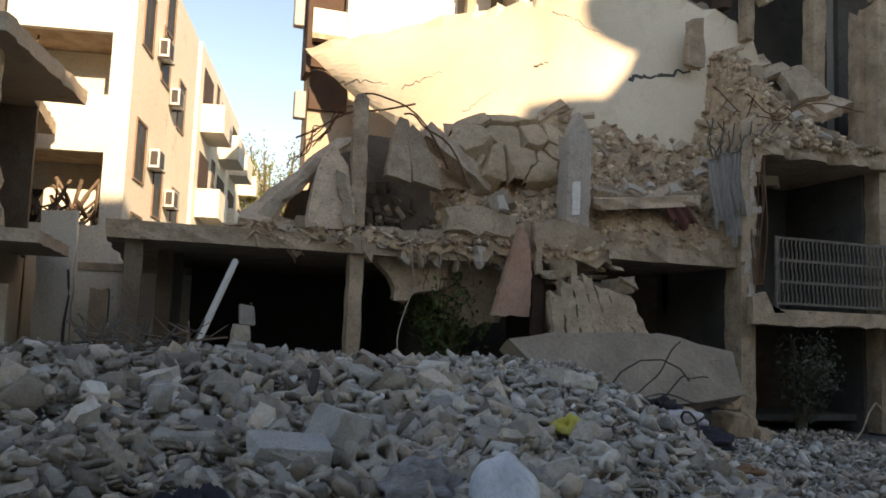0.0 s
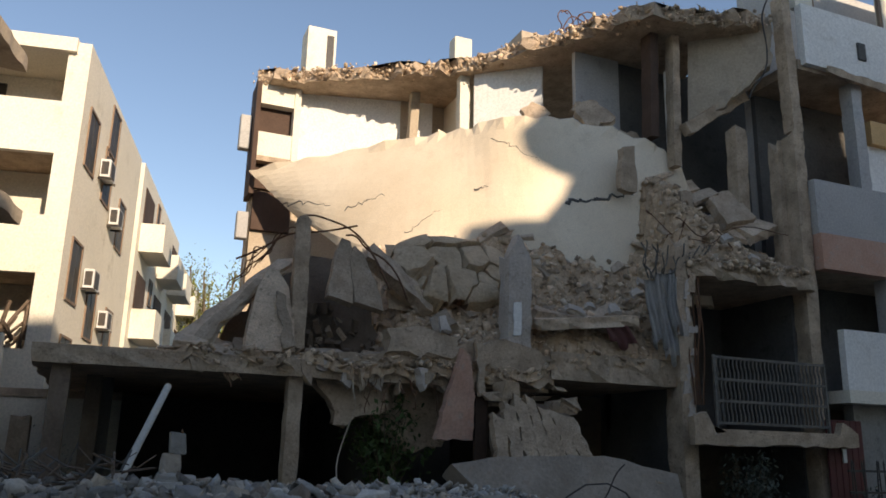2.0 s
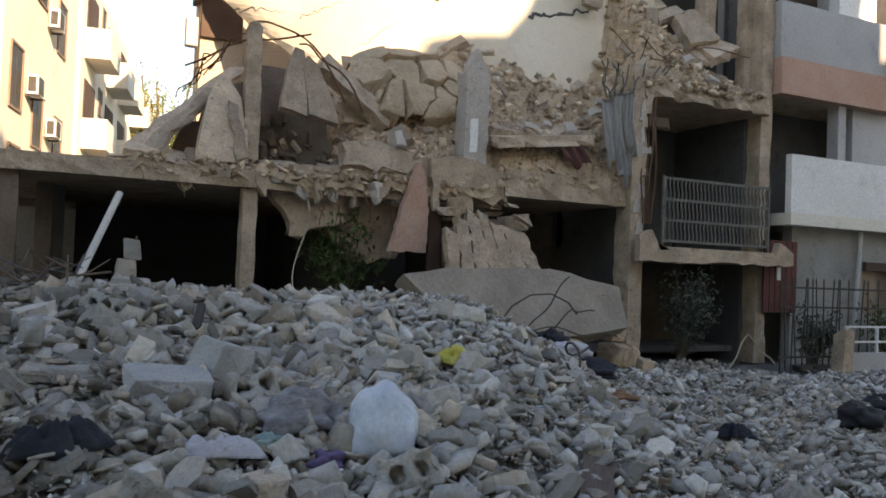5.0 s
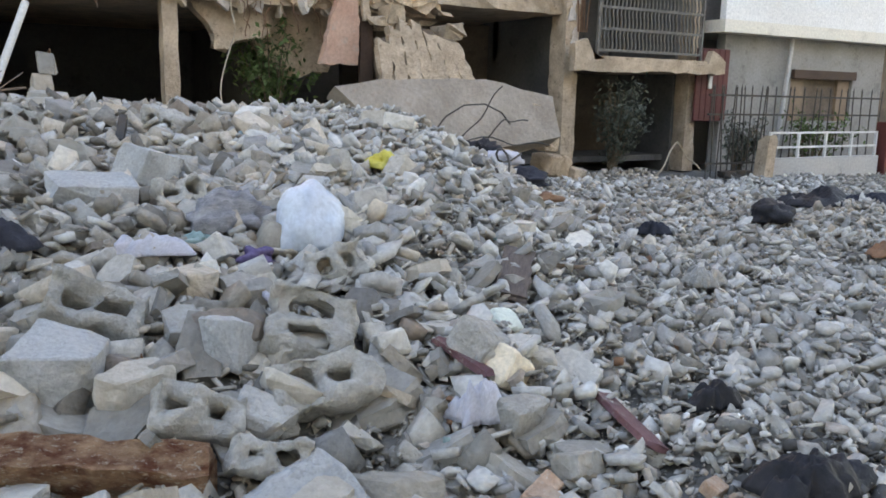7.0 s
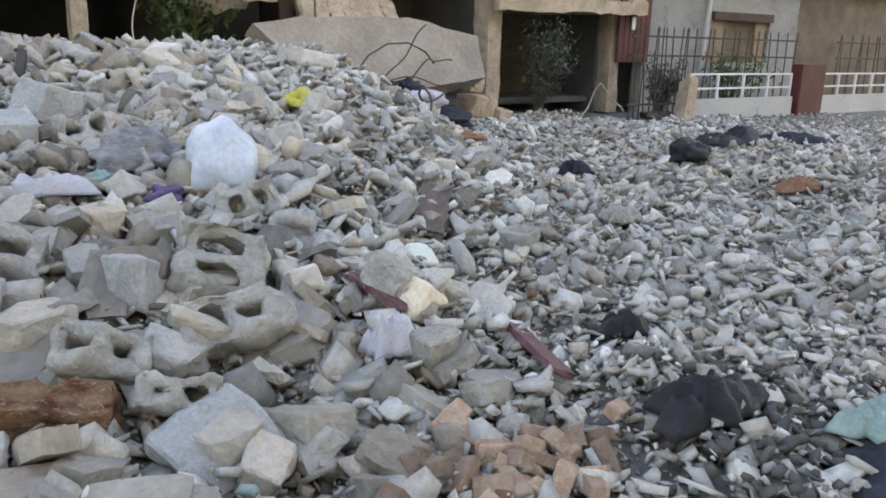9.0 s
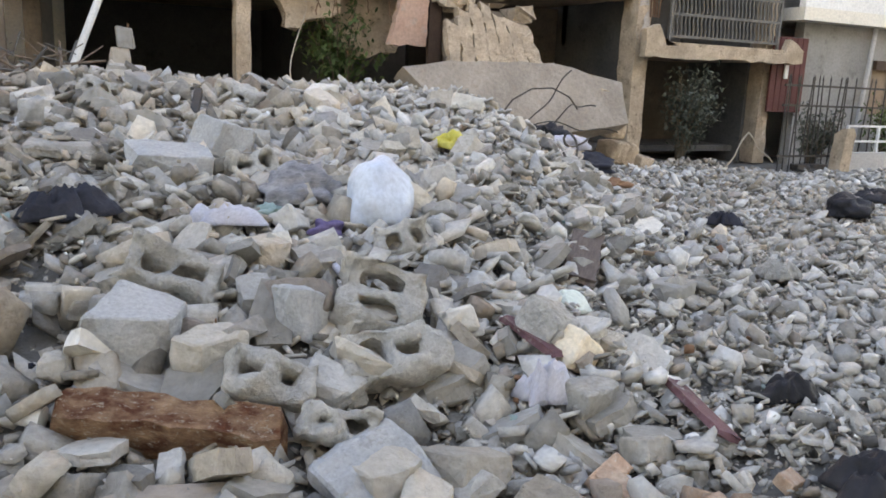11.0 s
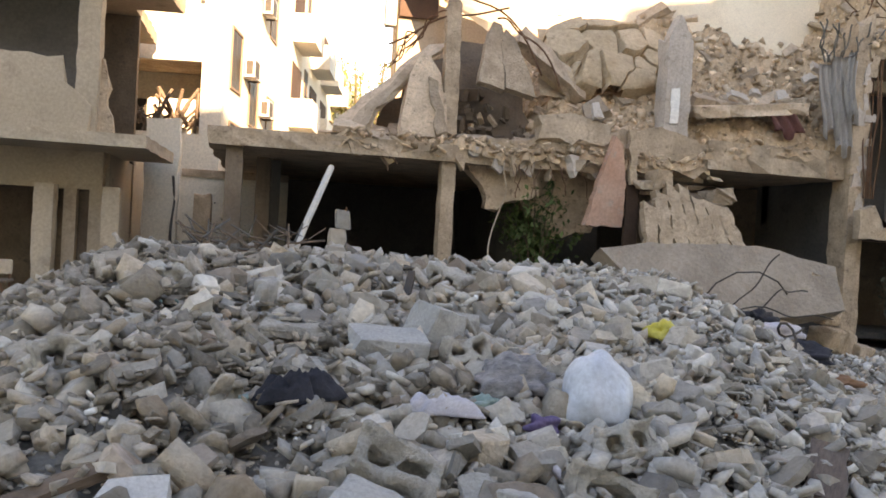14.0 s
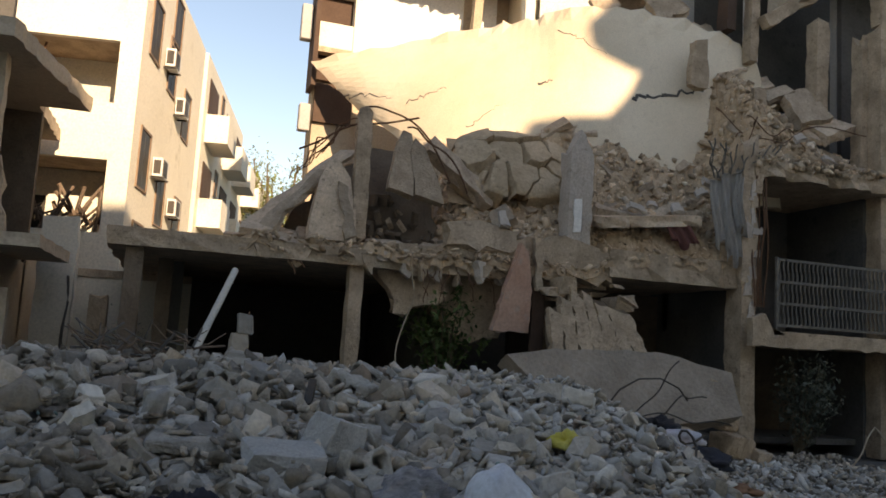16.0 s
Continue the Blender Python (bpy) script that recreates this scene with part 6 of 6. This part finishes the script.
def beam(name, p0, p1, w, h, material, label, category, seed, twist=0):
    q = random.Random(seed)
    p0, p1 = Vector(p0), Vector(p1)
    L = (p1 - p0).length
    bm = bmesh.new()
    rings = []
    n = max(3, int(L / 0.07))
    worn = 0.76 if name == "rotten_beam" else 0.86
    for i in range(n + 1):
        rings.append([bm.verts.new((L * i / n + (q.uniform(-0.02, 0.02) if i in (0, n) else 0), sy * w / 2 * q.uniform(worn, 1.04), sz * h / 2 * q.uniform(worn - 0.04, 1.05))) for sy, sz in ((-1, -1), (0, -1), (1, -1), (1, 0), (1, 1), (0, 1.05), (-1, 1), (-1, 0))])
    for a, b in zip(rings, rings[1:]):
        for k in range(8):
            bm.faces.new((a[k], a[(k + 1) % 8], b[(k + 1) % 8], b[k]))
    bm.faces.new(rings[0][::-1])
    bm.faces.new(rings[-1])
    bmesh.ops.recalc_face_normals(bm, faces=bm.faces)
    ob = part(name, bm, material)
    d = (p1 - p0).normalized()
    yy = Vector((0, 0, 1)).cross(d).normalized()
    ob.matrix_world = Matrix.Translation(p0) @ Matrix((d, yy, d.cross(yy))).transposed().to_4x4() @ pose(0, 0, 0, twist)
    return tagged(ob, label, category)

beam("rotten_beam", (-0.06, 3.16, 0.4), (0.64, 2.8, 0.36), 0.17, 0.2, ROT, "rotten reddish-brown timber beam on the rubble", "timber beam", 1, 20)
MAROON = mat("maroon_paint", (0.11, 0.05, 0.055), (0.16, 0.075, 0.08), 4, 0.7, 0.2, 50, c=(0.25, 0.2, 0.18))
beam("maroon_plank", (2.36, 2.77, on(2.36, 2.77, 0.07)), (2.28, 2.33, on(2.28, 2.33, 0.07)), 0.1, 0.03, MAROON, "maroon painted wooden plank on gravel", "plank", 2, -20)
beam("maroon_plank", (1.83, 3.3, on(1.83, 3.3, 0.09)), (1.92, 3.0, on(1.92, 3.0, 0.09)), 0.09, 0.03, MAROON, "maroon painted plank half buried", "plank", 3, -10)
beam("grey_stick", (2.98, 4.17, on(2.98, 4.17, 0.08)), (3.42, 4.15, on(3.42, 4.15, 0.06)), 0.035, 0.03, TIMBER, "thin weathered wooden stick", "stick", 4)
beam("pale_batten", (0.12, 5.4, on(0.12, 5.4, 0.08)), (0.24, 4.8, on(0.24, 4.8, 0.08)), 0.05, 0.03, PALE, "pale wooden batten on rubble", "stick", 5)
beam("dark_stick", (1.02, 7.25, on(1.02, 7.25, 0.06)), (1.1, 7.5, on(1.1, 7.5, 0.22)), 0.07, 0.06, IRON, "dark stub sticking out of the rubble", "stick", 6)
beam("weathered_board", (-1.35, 3.7, on(-1.35, 3.7, 0.08)), (-0.8, 3.95, on(-0.8, 3.95, 0.1)), 0.12, 0.05, TIMBER, "grey weathered board on rubble", "board", 7, 10)
BARKY = mat("brown_carpet", (0.13, 0.1, 0.09), (0.19, 0.15, 0.13), 8, 0.95, 0.6, 60, stretch=(1, 8, 1), c=(0.09, 0.07, 0.06))
beam("brown_mat", (2.98, 4.3, on(2.98, 4.3, 0.1)), (2.55, 3.78, on(2.55, 3.78, 0.08)), 0.2, 0.035, BARKY, "folded brown ribbed mat", "mat", 8, -12)
BRICK = mat("orange_brick", (0.36, 0.22, 0.15), (0.45, 0.33, 0.25), 9, 0.9, 0.6, 50, 0.4, c=(0.42, 0.38, 0.33))
bricks = bmesh.new()
box(bricks, -0.1, 0.1, -0.05, 0.05, -0.03, 0.03)
bevelled(bricks, 0.006)
brick_me = bpy.data.meshes.new("brick")
bricks.to_mesh(brick_me)
bricks.free()
brick_me.materials.append(BRICK)
for i in range(34):
    x, y = 1.8 + q.gauss(0, 0.24), 2.02 + q.gauss(0, 0.13)
    ob = new("brick", brick_me)
    ob.matrix_world = pose(x, y, on(x, y, 0.03) + q.uniform(0, 0.05), q.uniform(-40, 40), q.uniform(-40, 40), q.uniform(0, 180)) @ Matrix.Diagonal((q.uniform(0.35, 0.85), q.uniform(0.6, 1), q.uniform(0.7, 1.1), 1))
    tagged(ob, "chipped orange brick in a small heap", "brick", "orange bricks")

# ---- bags, cloths and litter ----
def bag(name, x, y, z, sx, sy, sz, material, label, category, seed, rz=0, rx=0, wr=0.1, freq=5):
    bm = bmesh.new()
    bmesh.ops.create_icosphere(bm, subdivisions=4, radius=1.0)
    o = Vector((seed * 3.1, seed * 1.7, 0))
    for v in bm.verts:
        p = v.co.copy()
        k = 1 + wr * 1.6 * noise.noise(p * 1.3 + o) + wr * 0.9 * (abs(noise.noise(Vector((p.x * freq, p.y * freq, p.z * 1.5)) + o)) - 0.25)
        p = p * k
        if p.z < -0.3:
            p.z = -0.3 + (p.z + 0.3) * 0.3
        v.co = (p.x * sx, p.y * sy, p.z * sz)
    ob = part(name, bm, material, smooth=True)
    ob.matrix_world = pose(x, y, z, rx, 0, rz)
    return tagged(ob, label, category)

PLASTIC = mat("white_plastic", (0.46, 0.52, 0.6), (0.54, 0.6, 0.67), 3, 0.4, 0.15, 30)
SACK = mat("grey_woven_sack", (0.18, 0.18, 0.195), (0.38, 0.37, 0.38), 6, 0.8, 0.5, 60, stretch=(1, 3, 3), c=(0.14, 0.14, 0.16))
BLACK = mat("black_sheet", (0.012, 0.012, 0.015), (0.025, 0.025, 0.03), 4, 0.6, 0.3, 40)
NAVY = mat("dark_cloth", (0.02, 0.022, 0.03), (0.04, 0.042, 0.055), 4, 0.9, 0.3, 60)
YELLOW = mat("yellow_plastic", (0.52, 0.44, 0.07), (0.58, 0.5, 0.13), 4, 0.5, 0.2, 40)
PURPLE = mat("purple_cloth", (0.1, 0.075, 0.17), (0.15, 0.12, 0.22), 5, 0.9, 0.3, 60)
TEAL = mat("teal_plastic", (0.17, 0.27, 0.255), (0.25, 0.34, 0.32), 5, 0.5, 0.2, 60)
LILAC = mat("pale_lilac_cloth", (0.5, 0.5, 0.57), (0.58, 0.58, 0.63), 5, 0.9, 0.5, 50, stretch=(1, 5, 1))
DRIED = mat("rust_brown_litter", (0.2, 0.1, 0.06), (0.28, 0.15, 0.09), 6, 0.9, 0.4, 50)

def cloth(name, x, y, sx, sy, high, material, label, category, seed, rz=0, lift=0.06):
    """A crumpled sheet lying on the stones: an uneven outline, sharp folds, edges tucked down."""
    q = random.Random(seed)
    ph = [q.uniform(0, 6.28) for _ in range(5)]
    o = Vector((seed * 2.3, seed * 1.1, seed * 0.7))
    bm, rings = bmesh.new(), []
    nr, na = 16, 54
    for i in range(nr + 1):
        u = i / nr
        ring = []
        for k in range(na):
            a = 2 * math.pi * k / na
            rim = 1 + 0.22 * math.sin(2 * a + ph[0]) + 0.16 * math.sin(3 * a + ph[1]) + 0.12 * math.sin(5 * a + ph[2]) + 0.07 * math.sin(9 * a + ph[3]) + 0.3 * noise.noise(Vector((3.1 * math.cos(a), 3.1 * math.sin(a), seed * 1.3)))
            lx, ly = sx * rim * u * math.cos(a), sy * rim * u * math.sin(a)
            p = Vector((lx, ly, 0)) * (5.0 / max(0.25, sx)) * 0.5 + o
            fold = 1 - abs(noise.noise(p)) * 2.2 + 0.5 * (1 - abs(noise.noise(p * 2.3)) * 2) + 0.25 * noise.noise(p * 5)
            ring.append(bm.verts.new((lx, ly, high * (0.75 - 0.75 * u ** 3) * (0.45 + 0.55 * fold) - 0.03 * u ** 4)))
        rings.append(ring)
    for a, b in zip(rings, rings[1:]):
        for k in range(na):
            bm.faces.new((a[k], b[k], b[(k + 1) % na], a[(k + 1) % na]))
    bmesh.ops.remove_doubles(bm, verts=bm.verts, dist=0.0005)
    bmesh.ops.solidify(bm, geom=bm.faces[:], thickness=0.006)
    ob = part(name, bm, material, smooth=True)
    ob.matrix_world = pose(x, y, on(x, y, lift), 0, 0, rz)
    return tagged(ob, label, category)

bag("plastic_bag", 1.68, 4.6, on(1.68, 4.6, 0.11), 0.2, 0.18, 0.27, PLASTIC, "crumpled bluish-white plastic bag", "bag", 31, 20, -8, 0.13, 1.8)
bag("grey_sack", 1.3, 4.92, on(1.3, 4.92, 0.1), 0.24, 0.18, 0.15, SACK, "grey striped woven sack, half full", "sack", 3, 10, 0, 0.5, 5)
cloth("dark_rag", 0.0, 4.62, 0.2, 0.14, 0.16, NAVY, "dark blue-black rag in the rubble", "rag", 4, 15, 0.12)
bag("yellow_bag", 2.95, 6.24, on(2.95, 6.24, 0.05), 0.12, 0.1, 0.08, YELLOW, "crumpled yellow plastic bag", "bag", 5, 0, 0, 0.5, 4)
bag("purple_cloth", 1.31, 4.46, on(1.31, 4.46, 0.04), 0.1, 0.08, 0.06, PURPLE, "purple cloth scrap among blocks", "cloth", 6, 0, 0, 0.4, 4)
bag("teal_scrap", 1.05, 4.66, on(1.05, 4.66, 0.05), 0.1, 0.07, 0.05, TEAL, "teal plastic scrap beside the sack", "plastic scrap", 7, 0, 0, 0.5, 4)
cloth("teal_scrap", 3.05, 1.45, 0.15, 0.12, 0.09, TEAL, "teal plastic sheet scrap", "plastic scrap", 8, 0, 0.12)
cloth("white_cloth", 1.74, 2.83, 0.11, 0.09, 0.2, LILAC, "crumpled pale lilac cloth", "cloth", 9, 0, 0.1)
cloth("white_cloth", 4.74, 4.36, 0.16, 0.12, 0.12, PALE, "crumpled whitish cloth on the gravel", "cloth", 10, 0, 0.1)
cloth("white_cloth", 0.77, 4.6, 0.2, 0.12, 0.1, LILAC, "pale cloth lying between the blocks", "cloth", 11, 0, 0.04)
cloth("black_sheet", 2.55, 1.86, 0.25, 0.19, 0.13, BLACK, "crumpled black plastic sheet", "plastic sheet", 12, 20, 0.045)
cloth("black_sheet", 2.92, 2.62, 0.13, 0.1, 0.1, BLACK, "scrap of black plastic sheet", "plastic sheet", 13, 0, 0.08)
bag("black_bag", 8.2, 6.5, on(8.2, 6.5, 0.12), 0.26, 0.22, 0.18, BLACK, "black rubbish bag on the gravel", "bag", 14, 0, 0, 0.3, 4)
bag("dark_clothes", 5.9, 9.5, on(5.9, 9.5, 0.1), 0.3, 0.22, 0.16, BLACK, "dark clothes caught in the bent rebar", "clothes", 27, 30, 0, 0.6, 5)
cloth("black_cloth", 10.6, 7.6, 0.85, 0.3, 0.24, BLACK, "long heap of black cloth", "cloth", 15, -8, 0.1)
cloth("black_cloth", 11.6, 7.4, 0.6, 0.25, 0.16, NAVY, "black cloth trailing over the gravel", "cloth", 16, -14, 0.1)
cloth("dark_rag", 6.2, 6.4, 0.18, 0.12, 0.12, NAVY, "dark rag on the gravel", "rag", 17, 0, 0.1)
cloth("rust_litter", 7.54, 4.6, 0.3, 0.18, 0.1, DRIED, "rust-brown crumpled litter on gravel", "litter", 18, 0, 0.08)
bag("rust_litter", 4.6, 6.3, on(4.6, 6.3, 0.05), 0.22, 0.12, 0.06, DRIED, "rust-brown crumpled litter on gravel", "litter", 19, 0, 0, 0.5, 5)
cloth("pink_cloth", -1.5, 3.9, 0.26, 0.18, 0.14, MAROON, "dark red cloth scrap in rubble", "cloth", 20, 0, 0.1)
bag("dark_clothes", 6.7, 9.6, on(6.7, 9.6, 0.1), 0.4, 0.25, 0.16, NAVY, "dark clothes under the great slab", "clothes", 21, 0, 0, 0.5, 5)
bag("rolled_blanket", 6.0, 9.3, on(6.0, 9.3, 0.1), 0.45, 0.25, 0.14, LILAC, "pale rolled blanket under the great slab", "clothes", 22, 10, 0, 0.4, 5)
tagged(part("paper_cup", tube(bmesh.new(), [(-0.19, 3.17, 0.43), (-0.11, 3.13, 0.42)], 0.035, 12, 0.042), METAL_WHITE), "white paper cup lying on the blocks", "cup")
chair = empty("broken_chair", -4.2, 13.3, 0.06, "rusty broken metal chair by the house", "chair")
piece("frame", (lambda b: [tube(b, p, 0.02, 5) for p in ([(-4.6, 13.3, 0.1), (-4.5, 13.3, 0.7), (-4.0, 13.3, 0.75), (-3.8, 13.3, 0.1)], [(-4.4, 13.6, 0.1), (-4.35, 13.6, 1.0)], [(-3.95, 13.6, 0.1), (-3.95, 13.6, 1.0)])] and b)(bmesh.new()), RUST, chair)
piece("seat", bevelled(boxes((-4.45, -3.9, 13.25, 13.65, 0.74, 0.79)), 0.015), DARK_CONC, chair)
piece("backrest", bevelled(boxes((-4.4, -3.92, 13.58, 13.63, 0.85, 1.08)), 0.015), TAN, chair)
for k, (ma, what) in enumerate(((TEAL, "teal"), (LILAC, "lilac"), (NAVY, "dark"), (DRIED, "brown"))):
    r = np.random.RandomState(80 + k)
    y = 1.8 + 6 * r.uniform(0, 1, 26) ** 1.2
    x = r.uniform(-0.25, 1.0, 26) * (0.8 + 0.8 * y)
    scatter("litter_scraps", np.stack([x, y, ground_z(x, y) + 0.1], 1), r.uniform(0.02, 0.07, 26), ma, "small " + what + " scraps of litter between stones", "litter", 90 + k, 0.5)
cloth("dark_tarp", 2.95, 1.35, 0.36, 0.22, 0.1, NAVY, "dark tarpaulin half buried in crumbs", "tarpaulin", 25, 30, 0.03)
r = np.random.RandomState(97)
x, y = r.normal(2.85, 0.35, 260), r.normal(1.55, 0.3, 260)
scatter("burnt_crumbs", np.stack([x, y, ground_z(x, y) + 0.07], 1), r.uniform(0.03, 0.09, 260), SOOT_SHADE, "burnt black crumbs round the plastic sheet", "rubble", 98, 0.5)
